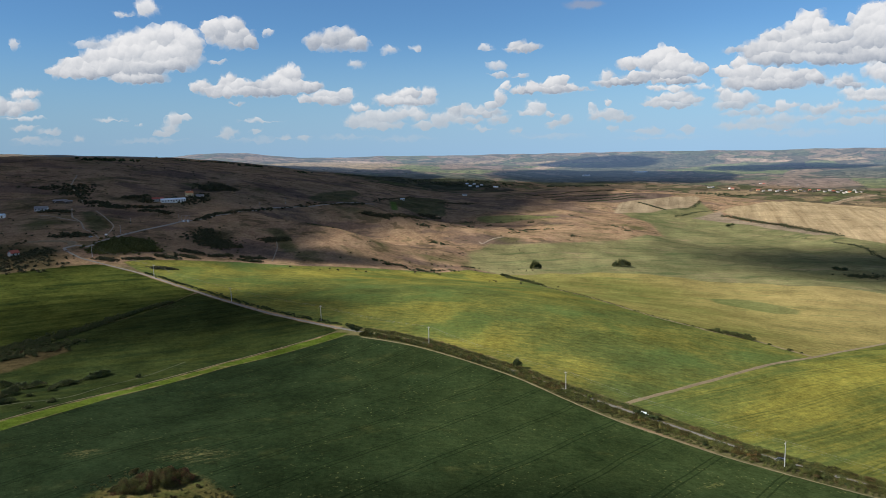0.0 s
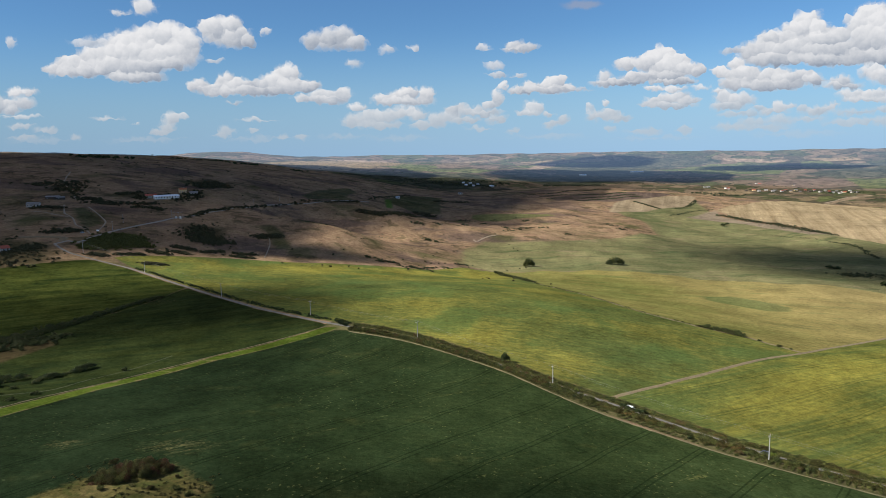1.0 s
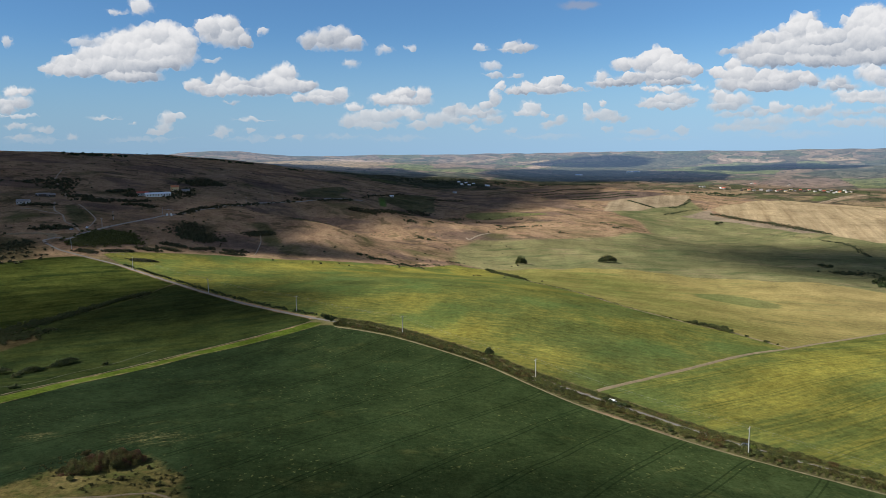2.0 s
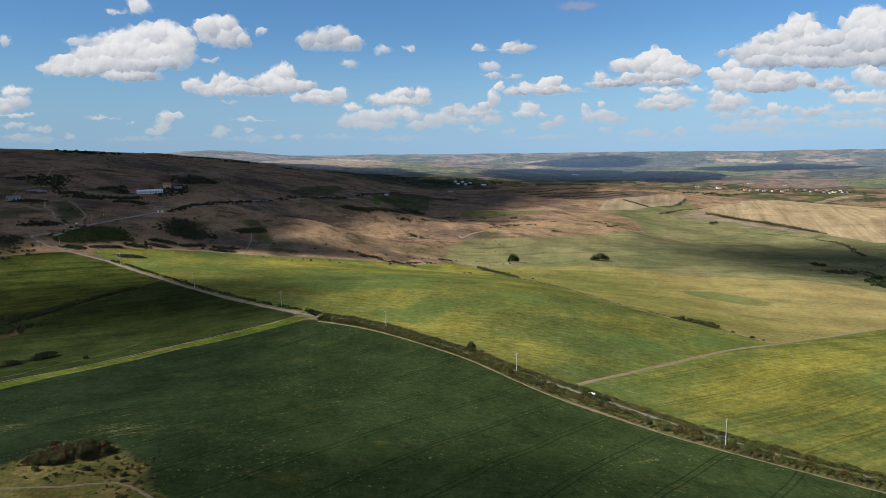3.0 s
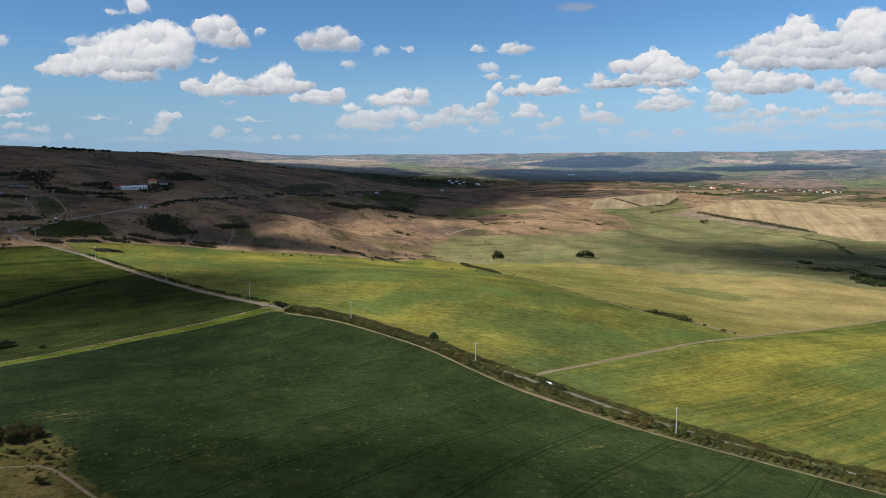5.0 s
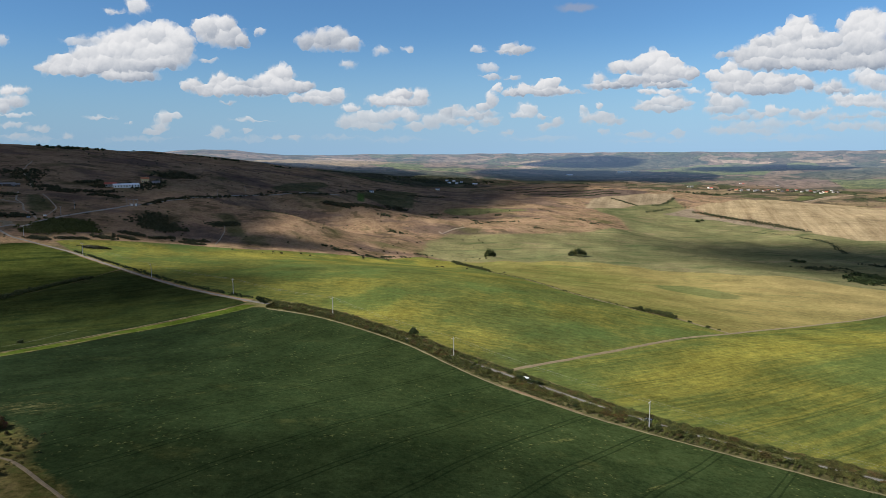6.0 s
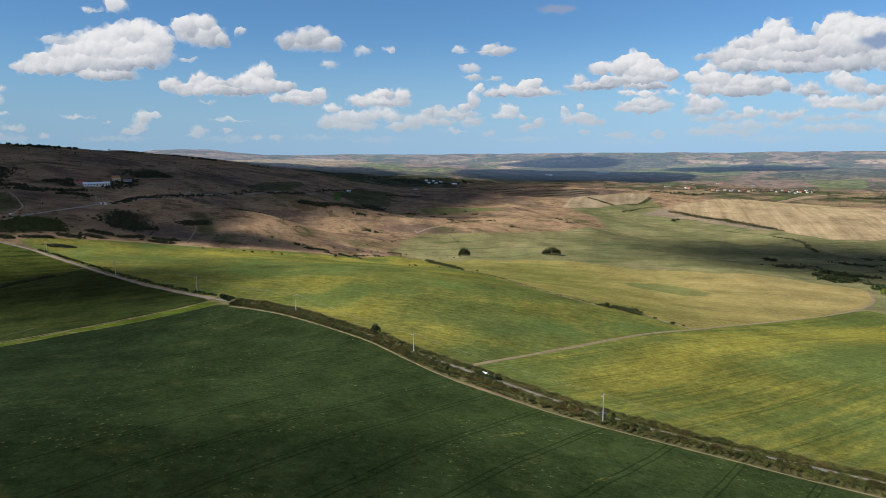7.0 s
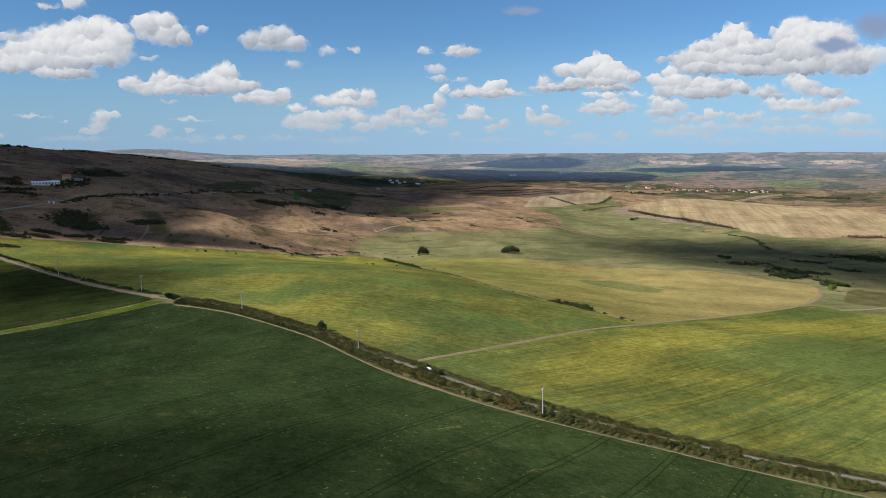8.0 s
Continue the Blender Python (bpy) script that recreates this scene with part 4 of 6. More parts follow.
PLOTS["bare_strip"] = [(522, 1425), (627, 1534), (604, 1444), (653, 1343), (696, 1277), (727, 1235), (675, 1237), (628, 1313), (585, 1394)]
PLOTS["green_strip"] = [(76, 1228), (133, 1263), (216, 1276), (231, 1253), (169, 1222), (118, 1197), (88, 1186), (74, 1200)]
PLOTS["bright_plot"] = [(-79, 1268), (-69, 1288), (-60, 1190), (-70, 1174)]
PLOTS["verge"] = beside(ROAD[9:], 8) + beside(ROAD[9:], -13)[::-1]
PLOTS["dry_bank"] = DRY_BANK
PLOTS["lush_patch"] = LUSH
PLOTS["ripe_band"] = [(109, 249), (182, 318), (236, 361), (324, 418), (440, 485), (398, 425), (333, 387), (239, 330), (178, 288), (112, 233)]
PLOTS["heath"] = [(-92, 150), (-82, 166), (-73, 177), (-62, 177), (-56, 168), (-50, 163), (-46, 154), (-32, 140), (-14, 122), (-20, 60), (-120, 40), (-130, 110)]

HILL_FIELDS = [[(-195, 1097), (-187, 1253), (-152, 1368), (-131, 1295), (-139, 1129), (-177, 1046)],
               [(-82, 1278), (-37, 1452), (21, 1444), (22, 1221), (-15, 1198), (-64, 1225)],
               [(-180, 753), (-166, 767), (-154, 744), (-143, 722), (-131, 691), (-148, 692), (-166, 732)],
               [(-373, 751), (-361, 755), (-314, 687), (-305, 649), (-324, 662)]]
SCRUBLAND = [[(-420, 600), (-311, 588), (-290, 552), (-284, 522), (-312, 500), (-430, 480)], [(-290, 585), (-288, 630), (-270, 655), (-245, 632), (-250, 585), (-266, 570)], [(-255, 720), (-236, 704), (-220, 668), (-203, 700), (-207, 740)],
             [(-345, 1040), (-337, 1100), (-285, 1045), (-300, 1000)], [(-380, 830), (-330, 850), (-310, 890), (-395, 850)]]
FAR_FIELDS = {"straw": [], "pale": [], "brown": [], "green": [], "wood": []}


def field(kind, *loop):
    """The outline of one far field or wood."""
    FAR_FIELDS[kind].append(list(loop))


field("straw", (-905, 3935), (-655, 4435), (-365, 4310), (-140, 3890), (-295, 3550), (-380, 3220), (-525, 2970))
field("green", (-635, 4305), (-440, 4385), (-170, 3855), (25, 3840), (40, 3660), (-155, 3555), (-315, 3760))
field("pale", (-740, 4515), (-525, 4490), (-260, 4400), (-275, 4000), (-550, 4445))
field("wood", (-170, 4520), (10, 4530), (5, 4440), (-160, 4450))
field("brown", (-35, 3825), (405, 4105), (345, 3805), (40, 3660))
field("green", (-130, 3650), (155, 3565), (355, 3600), (235, 3450), (40, 3440), (-105, 3370))
field("wood", (-320, 2700), (-120, 3325), (40, 3300), (220, 3210), (240, 2820), (195, 2480), (90, 2260), (0, 2210), (-80, 2415), (-185, 2515))
field("wood", (290, 3475), (510, 3675), (660, 3225), (690, 2805), (625, 2625), (430, 2580), (365, 2910))
field("pale", (515, 3900), (690, 4365), (775, 4375), (705, 4090), (565, 3870))
field("straw", (135, 4455), (295, 4490), (445, 4555), (470, 4525), (290, 4440), (175, 4155))
field("green", (420, 3955), (700, 4330), (885, 4400), (1050, 4335), (870, 4305), (690, 4045))
field("straw", (545, 4475), (830, 4485), (1105, 4435), (1130, 4390), (885, 4400), (635, 4375))
field("wood", (680, 3995), (910, 4350), (1080, 4315), (1165, 4380), (1370, 4370), (1565, 4315), (1725, 4185), (1705, 4125), (1495, 4115), (1235, 3920), (1070, 3385), (830, 3185), (630, 3080))
field("green", (1245, 3845), (1630, 4125), (1810, 4080), (1705, 3755), (1865, 3595), (1625, 3280), (1450, 3375), (1325, 3520))
field("green", (2080, 3960), (2210, 3905), (2130, 3490), (1940, 3470), (1930, 3665))
field("pale", (1735, 4210), (1900, 4140), (2030, 4020), (1990, 3980), (1845, 4090), (1730, 4165))
field("straw", (2130, 4000), (2345, 3920), (2375, 3850), (2180, 3915))
field("brown", (1325, 2855), (1525, 2980), (1790, 3010), (1635, 2670), (1450, 2570), (1240, 2530), (1185, 2645))
field("green", (1775, 3015), (1990, 2905), (1725, 2510), (1540, 2480), (1650, 2715))
field("wood", (1685, 3180), (1870, 3340), (2095, 3445), (2425, 3280), (2150, 2895), (1790, 3055))
field("wood", (2260, 3830), (2535, 3675), (2345, 3400), (2110, 3470))
field("wood", (1165, 4530), (1425, 4430), (1710, 4335), (1690, 4285), (1410, 4375), (1165, 4460))
field("wood", (635, 4615), (920, 4575), (910, 4515), (625, 4560))
field("wood", (2420, 3995), (2765, 3750), (2730, 3705), (2410, 3930))
field("pale", (2500, 3810), (2700, 3705), (2735, 3630), (2530, 3720))
field("straw", (850, 2295), (1110, 2460), (1050, 2280), (702, 1843))
field("green", (1085, 1995), (1255, 2190), (1125, 1950), (1015, 1820))
field("pale", (1000, 1775), (1185, 2005), (1400, 2225), (1355, 2135), (1150, 1925), (986, 1725))
field("straw", (1410, 2160), (1690, 2430), (1520, 2130), (1400, 2000), (1275, 1965))
field("straw", (1070, 1825), (1300, 1855), (1215, 1650), (1123, 1596), (1044, 1661))
field("straw", (1030, 1970), (1190, 2160), (1075, 1935), (970, 1820))
field("wood", (1330, 4470), (1125, 4515), (920, 4560), (945, 4515))


def far_fields(me, x, y):
    """Store on a mesh how deep each point lies inside the far fields of each kind."""
    r = np.hypot(x, y)
    away = r > 1800
    for kind, loops in FAR_FIELDS.items():
        depth = np.full(x.shape, -200.0)
        depth[away] = np.max([inside(x[away], y[away], loop) for loop in loops], 0)
        me.attributes.new("far_" + kind, "FLOAT", "POINT").data.foreach_set("value", np.minimum(depth, r - 1950))
    me.attributes.new("bearing", "FLOAT", "POINT").data.foreach_set("value", np.degrees(np.arctan2(x, y)))
    me.attributes.new("range", "FLOAT", "POINT").data.foreach_set("value", r)


def build_ground():
    me = bpy.data.meshes.new("ground")
    ny, nx = MX.shape
    verts = np.stack([MX.ravel(), MY.ravel(), MZ.ravel()], 1)
    i = np.arange(nx * ny).reshape(ny, nx)
    quads = np.stack([i[:-1, :-1], i[:-1, 1:], i[1:, 1:], i[1:, :-1]], -1).reshape(-1, 4)
    keep = np.hypot(verts[:, 0], verts[:, 1])[quads].max(1) < 4900
    me.from_pydata(verts.tolist(), [], quads[keep].tolist())
    me.polygons.foreach_set("use_smooth", np.ones(len(me.polygons), bool))
    flat_x, flat_y = MX.ravel(), MY.ravel()
    for name, loop in PLOTS.items():
        depth = inside(flat_x, flat_y, loop)
        for other in [ROUGH_YARD] if name == "verge" else RIPE_MORE if name == "ripe_band" else ():
            depth = np.maximum(depth, inside(flat_x, flat_y, other))
        me.attributes.new(name, "FLOAT", "POINT").data.foreach_set("value", depth)
    thin = [inside(flat_x, flat_y, [(cx + w * math.cos(k), cy + h * math.sin(k)) for k in range(6)]) for cx, cy, w, h in
            ((-66, 191, 13, 6), (-99, 193, 6, 4), (83, 163, 2.5, 2), (-160, 427, 8, 6))]
    plots = [inside(flat_x, flat_y, loop) for loop in HILL_FIELDS]
    me.attributes.new("hill_green", "FLOAT", "POINT").data.foreach_set("value", np.max(plots, 0))
    wild = [inside(flat_x, flat_y, loop) for loop in SCRUBLAND]
    me.attributes.new("scrubland", "FLOAT", "POINT").data.foreach_set("value", np.max(wild, 0))
    me.attributes.new("thin_crop", "FLOAT", "POINT").data.foreach_set("value", np.max(thin, 0))
    r = np.hypot(flat_x, flat_y)
    me.attributes.new("far", "FLOAT", "POINT").data.foreach_set("value", r - 1990 - 1150 * fade(2, 12, -np.degrees(np.arctan2(flat_x, flat_y))))
    far_fields(me, flat_x, flat_y)
    me.materials.append(LAND)
    return tagged(new("ground", me), "rolling farmland with green crops, dry pasture and far patchwork fields", "ground", kind="structure")


build_ground()


def build_backdrop():
    """The farthest hills, a skin over the ground's last two kilometres."""
    azs, rs = np.radians(np.arange(-52, 58, 0.25)), np.concatenate([[2860], np.geomspace(2900, 4870, 130)])
    A, R = np.meshgrid(azs, rs)
    X, Y = R * np.sin(A), R * np.cos(A)
    Z = ground_z(X, Y) + np.where(R <= 2870, -25, 3.0)
    me = bpy.data.meshes.new("backdrop")
    i = np.arange(A.size).reshape(A.shape)
    quads = np.stack([i[:-1, :-1], i[1:, :-1], i[1:, 1:], i[:-1, 1:]], -1).reshape(-1, 4)
    me.from_pydata(np.stack([X.ravel(), Y.ravel(), Z.ravel()], 1).tolist(), [], quads.tolist())
    me.polygons.foreach_set("use_smooth", np.ones(len(me.polygons), bool))
    if me.polygons[0].normal.z < 0:
        me.flip_normals()
    far_fields(me, X.ravel(), Y.ravel())
    me.materials.append(HAZE_GLOW_HILLS)
    return tagged(new("backdrop", me), "hazy blue far hills with woods and pale fields", "distant hills", kind="structure")


build_backdrop()


def ribbon(name, line, width, material, lift, label, category, step=5.0, ragged=0.12):
    """A road or track laid on the ground."""
    pts = smooth_line(line, step)
    bm = bmesh.new()
    rng = random.Random(len(pts))
    rows = []
    for k, (x, y) in enumerate(pts):
        ax, ay = pts[max(k - 1, 0)]
        bx, by = pts[min(k + 1, len(pts) - 1)]
        d = math.hypot(bx - ax, by - ay) or 1
        nx, ny = -(by - ay) / d, (bx - ax) / d
        row = []
        for s in (-1.0, -0.5, 0.0, 0.5, 1.0):
            w = s * width / 2 * (1 + rng.uniform(-ragged, ragged))
            px, py = x + nx * w, y + ny * w
            row.append(bm.verts.new((px, py, surf(px, py) + lift - (lift * 1.5 if abs(s) == 1 else 0))))
        rows.append(row)
    for a, b in zip(rows, rows[1:]):
        for p in range(4):
            bm.faces.new((a[p], a[p + 1], b[p + 1], b[p])).smooth = True
    me = bpy.data.meshes.new(name)
    bm.normal_update()
    bm.to_mesh(me)
    bm.free()
    if me.polygons[0].normal.z < 0:
        me.flip_normals()
    me.materials.append(material)
    return tagged(new(name, me), label, category, kind="structure")


ribbon("road", ROAD, 2.5, ASPHALT, 0.12, "narrow grey country road with worn edges", "road")
ribbon("road_uphill", ROAD_UP, 3.4, HILL_ROAD, 0.5, "grey country road climbing the dry hillside", "road", 8.0)
ribbon("verge_track", VERGE_TRACK, 1.15, DRY_GRASS, 0.08, "bare earth strip along the dark crop", "track", 2.5, 0.5)
ribbon("field_track", FIELD_TRACK, 2.6, DIRT, 0.08, "earth farm track between yellowing fields", "track", 5.0, 0.2)
ribbon("field_margin", FIELD_HEDGE, 3.4, DIRT, 0.1, "ragged dry margin between two fields", "track", 5.0, 0.6)
ribbon("heath_path", [(-80, 150), (-63, 151), (-52, 153), (-44, 148), (-35, 140), (-24, 130), (-8, 112)], 1.1, DARK_EARTH, 0.08, "worn earth path across the rough corner", "track", 4.0, 0.3)
ribbon("grass_line", [(-114, 316), (-123, 293), (-133, 275), (-140, 259), (-154, 252), (-167, 243)], 0.6, GRASS_LINE, 0.08, "thin line of pale grass between two crop plots", "grass margin", 2.5, 0.7)
ribbon("strip_track", beside(STRIP_HIGH, -0.6), 0.9, DARK_EARTH, 0.08, "narrow earth track beside the grass strip", "track", 2.5, 0.6)
for line, width in (([(-389, 764), (-379, 743), (-361, 710), (-343, 688), (-325, 658), (-315, 651), (-296, 625)], 2.2), ([(-361, 759), (-344, 737), (-325, 709), (-312, 689), (-303, 663), (-298, 643)], 1.8), ([(-483, 968), (-460, 911), (-444, 873), (-414, 834), (-392, 795)], 2.0), ([(-396, 712), (-374, 706), (-346, 690)], 2.2), ([(-164, 729), (-157, 706), (-153, 677), (-149, 645)], 1.3), ([(61, 932), (64, 922), (78, 952), (97, 973)], 3.2), ([(407, 490), (440, 507), (478, 533), (560, 590)], 2.4), ([(1010, 1785), (1180, 1995), (1400, 2215)], 3.0)):
    ribbon("dirt_track", line, width, PALE_EARTH, 0.3, "pale earth path worn into the pasture", "track", 6.0, 0.4)
ribbon("gravel_yard", [(-345, 598), (-328, 606), (-312, 608), (-306, 592)], 8, DIRT, 0.35, "bare pale gravel patch beside the road bend", "yard", 5.0, 0.3)

# ---- plants ----


def mesh_of(name, bm, material):
    me = bpy.data.meshes.new(name)
    bm.to_mesh(me)
    bm.free()
    me.materials.append(material)
    return me


def part(name, bm, material, parent, label=""):
    """One mesh under a thing or part."""
    ob = new(name, mesh_of(name, bm, material))
    ob.parent = parent
    return tagged(ob, label)


def leaf_clumps(bm, rng, centre, radii, count, size):
    """Small bent leaf sprays scattered through a lobe, denser towards its skin."""
    for _ in range(count):
        d = Vector((rng.gauss(0, 1), rng.gauss(0, 1), rng.gauss(0, 1))).normalized()
        if d.z < -0.45:
            d.z *= -0.6
        r = rng.uniform(0.55, 1.0) ** 0.6 * rng.uniform(0.85, 1.12)
        p = Vector(centre) + Vector((d.x * radii[0], d.y * radii[1], d.z * radii[2])) * r
        s = size * rng.uniform(0.6, 1.4)
        a = (d * 0.45 + Vector((rng.uniform(-1, 1), rng.uniform(-1, 1), rng.uniform(-0.6, 1)))).normalized()
        t = a.orthogonal().normalized()
        t = (Matrix.Rotation(rng.uniform(0, 6.3), 3, a) @ t) * s
        b = a.cross(t)
        q = [bm.verts.new(p + v) for v in (t, b * 0.8 + a * s * 0.25, -t, -b * 0.8 + a * s * 0.25)]
        bm.faces.new(q)


def stick(bm, a, b, ra, rb, sides=5):
    """A tapered stem from a to b."""
    a, b = Vector(a), Vector(b)
    axis = (b - a).normalized()
    t = axis.orthogonal().normalized()
    s = axis.cross(t)
    rings = []
    for c, r in ((a, ra), (b, rb)):
        rings.append([bm.verts.new(c + (t * math.cos(k * 6.2832 / sides) + s * math.sin(k * 6.2832 / sides)) * r) for k in range(sides)])
    for k in range(sides):
        bm.faces.new((rings[0][k], rings[0][(k + 1) % sides], rings[1][(k + 1) % sides], rings[1][k]))
    bm.faces.new(rings[0][::-1])
    bm.faces.new(rings[1])


def make_shrub(seed, material, width=2.2, height=2.0, leaves=260, size=0.30, name="shrub"):
    """A roadside shrub: stems and a many-lobed crown that reaches the ground. Base at the origin."""
    rng = random.Random(seed)
    root = new(name)
    bm = bmesh.new()
    for k in range(4):
        a = rng.uniform(0, 6.3)
        stick(bm, (0.1 * math.cos(a), 0.1 * math.sin(a), -0.3), (width * 0.3 * math.cos(a), width * 0.3 * math.sin(a), height * 0.6), 0.05, 0.02, 4)
    part("stems", bm, BARK, root)
    bm = bmesh.new()
    lobes = rng.randint(8, 11)
    for k in range(lobes):
        a, d = rng.uniform(0, 6.3), width * 0.5 * rng.uniform(0.1, 0.78)
        h = height * rng.uniform(0.28, 0.62)
        r = width * rng.uniform(0.16, 0.26)
        leaf_clumps(bm, rng, (d * math.cos(a), d * math.sin(a), h), (r, r, min(height * 0.42, h * 0.95)), leaves // lobes, size)
    part("foliage", bm, material, root)
    return root


def make_thicket(seed, length, depth, height, leaves, materials, size=0.15, name="thicket"):
    """A long low mass of interlocking bushes, uneven along its top. Base at the origin, lying along x."""
    rng = random.Random(seed)
    root = new(name)
    skins = [bmesh.new() for _ in materials]
    twigs = bmesh.new()
    count = max(26, int(length * depth * 0.45))
    for k in range(count):
        along, across = rng.uniform(-0.5, 0.5), rng.uniform(-0.5, 0.5)
        fall = max(0.25, 1 - (2 * abs(along)) ** 3 * 0.6 - (2 * abs(across)) ** 3 * 0.4)
        r = rng.uniform(0.8, 1.5) * min(1.0, depth / 4)
        h = height * fall * rng.uniform(0.55, 1.1)
        c = (along * length, across * depth * fall, h * 0.5)
        leaf_clumps(rng.choice(skins), rng, c, (r, r, h * 0.55), leaves // count, size)
    stick(twigs, (-length * 0.3, 0, -0.1), (length * 0.3, 0, 0.35), 0.14, 0.08, 5)
    part("stem", twigs, BARK, root)
    for bm, m in zip(skins, materials):
        part("foliage", bm, m, root)
    return root


def make_tree(seed, material, height=6.0, width=7.4, leaves=3000, size=0.21):
    """A small field tree: tapered trunk, limbs and an uneven crown with gaps."""
    rng = random.Random(seed)
    root = new("tree")
    bm = bmesh.new()
    fork = Vector((rng.uniform(-0.2, 0.2), rng.uniform(-0.2, 0.2), height * 0.18))
    stick(bm, (0, 0, -0.4), fork, height * 0.035, height * 0.026, 7)
    tips = []
    for k in range(9):
        a = k * 0.75 + rng.uniform(-0.3, 0.3)
        spread = rng.uniform(0.16, 0.33)
        tip = Vector((math.cos(a) * width * spread, math.sin(a) * width * spread, height * rng.uniform(0.14, 0.52)))
        stick(bm, fork, tip, height * 0.014, height * 0.005, 5)
        tips.append(tip)
    tips.append(Vector((0, 0, height * 0.64)))
    part("trunk", bm, BARK, root)
    bm = bmesh.new()
    for tip in tips:
        r = width * rng.uniform(0.20, 0.30)
        leaf_clumps(bm, rng, tip, (r, r, r * rng.uniform(0.75, 1.05)), leaves // len(tips), size)
    part("crown", bm, material, root)
    return root


def put(thing, x, y, scale=1.0, turn=0.0, tall=1.0, sink=0.1):
    """Stand a thing on the ground."""
    thing.scale = (scale, scale, scale * tall)
    thing.location = (x, y, surf(x, y) - sink * scale)
    thing.rotation_euler = (0, 0, turn)
    return thing


def clone(thing, x, y, scale=1.0, turn=0.0, tall=1.0, sink=0.1):
    """A copy of a thing with a size of its own, on the ground."""
    ob = copy_thing(thing, Matrix())
    return put(ob, x, y, scale, turn, tall, sink)


SHRUBS = [tagged(make_shrub(10 + k, (LEAF, LEAF_OLIVE, LEAF_DARK, LEAF_BROWN, LEAF_OLIVE)[k], 3.4, 1.5, 1100, 0.14), ("dense olive roadside shrub with browning leaves", "pale olive roadside shrub", "dark green roadside shrub", "brown dry-leaved roadside shrub", "low olive roadside shrub")[k], "shrub", "roadside shrubs") for k in range(5)]
THICKETS = [tagged(make_shrub(40 + k, (LEAF_RUST, LEAF_OLIVE)[k], 3.8, 2.0, 2400, 0.10, "bush"), ("rust and olive bush on rough sunny grass", "olive green bush on rough sunny grass")[k], "bush", "bushes on the rough corner") for k in range(2)]
DARK_BUSHES = [tagged(make_shrub(60 + k, LEAF_SCRUB, 4.4, 2.0, 1300, 0.15, "bush"), "dark green bush on the pasture", "bush", "bushes on the pasture") for k in range(3)]
FRESH = tagged(make_shrub(80, LEAF_FRESH, 2.6, 2.2, 300, 0.28), "bright yellow-green shrub beside the road", "shrub", "roadside shrubs")
TREES = [tagged(make_tree(90 + k, LEAF_DARK), "small dark green field tree with rounded crown", "tree", "field trees") for k in range(3)]
USED = set()


def plant(kinds, rng, x, y, lo, hi, tall=1.0):
    """Set one plant of a kind: the model itself first, copies after that."""
    thing = rng.choice(kinds)
    size, turn = rng.uniform(lo, hi), rng.uniform(0, 6.28)
    if thing.name not in USED:
        USED.add(thing.name)
        return put(thing, x, y, size, turn, tall)
    return clone(thing, x, y, size, turn, tall * rng.uniform(0.85, 1.2))


def hedge_row(line, offset, gap, lo, hi, seed, kinds=SHRUBS, jitter=0.9, skip=0.1, start=0.0, end=1.0):
    rng = random.Random(seed)
    pts = smooth_line(beside(line, offset), gap)
    n = len(pts)
    for k, (x, y) in enumerate(pts):
        if start * n <= k <= end * n and rng.random() > skip:
            plant(kinds, rng, x + rng.uniform(-jitter, jitter), y + rng.uniform(-jitter, jitter), lo, hi)


# both sides of the road below the junction
LOWER = ROAD[10:25]
BANK = smooth_line(VERGE_TRACK[:14], 2.0)


def on_bank(x, y, share):
    """A place between the road (0) and the bare strip beside the dark crop (1)."""
    bx, by = min(BANK, key=lambda q: (q[0] - x) ** 2 + (q[1] - y) ** 2)
    return x + (bx - x) * share, y + (by - y) * share


def bank_row(gap, near, far, lo, hi, seed):
    rng = random.Random(seed)
    for x, y in smooth_line(LOWER, gap):
        px, py = on_bank(x, y, rng.uniform(near, far))
        plant(SHRUBS, rng, px, py, lo, hi)


bank_row(6.0, 0.20, 0.34, 0.4, 0.7, 1)
bank_row(6.5, 0.45, 0.75, 0.5, 0.8, 2)
hedge_row(LOWER, 3.6, 6.0, 0.45, 0.75, 3, skip=0.1)
HEDGES = [tagged(make_thicket(200 + k, 8.0, 3.2, 2.1, 5600, mats, 0.11, "hedge"), label, "hedge", "roadside hedges") for k, (mats, label) in enumerate((
    ((LEAF, LEAF_OLIVE, LEAF_SCRUB, LEAF_BROWN), "olive and brown roadside hedge"), ((LEAF, LEAF_RUST, LEAF_OLIVE), "browning olive roadside hedge"), ((LEAF_OLIVE, LEAF, LEAF_SCRUB), "dense olive green roadside hedge"), ((LEAF_SCRUB, LEAF, LEAF_OLIVE), "dark olive roadside hedge")))]


def hedge_line(points, seed, deep, tall):
    """Hedge lengths end to end along a line, each with a bend and size of its own."""
    rng = random.Random(seed)
    for (ax, ay), (bx, by) in zip(points, points[1:]):
        x, y, turn = (ax + bx) / 2, (ay + by) / 2, math.atan2(by - ay, bx - ax) + rng.uniform(-0.1, 0.1) + rng.choice((0, math.pi))
        model = rng.choice(HEDGES)
        ob = model if model.name not in USED else copy_thing(model, Matrix())
        USED.add(model.name)
        put(ob, x, y, 1.0, turn, 1.0, 0.1)
        s = math.hypot(bx - ax, by - ay) / 6.6
        ob.scale = (s, deep * rng.uniform(0.8, 1.15), tall * rng.uniform(0.75, 1.15))


COARSE = smooth_line(LOWER, 7.0)
hedge_line([on_bank(x, y, 0.44) for x, y in COARSE], 41, 1.15, 1.15)
hedge_line(beside(COARSE, 3.6), 42, 0.95, 0.85)
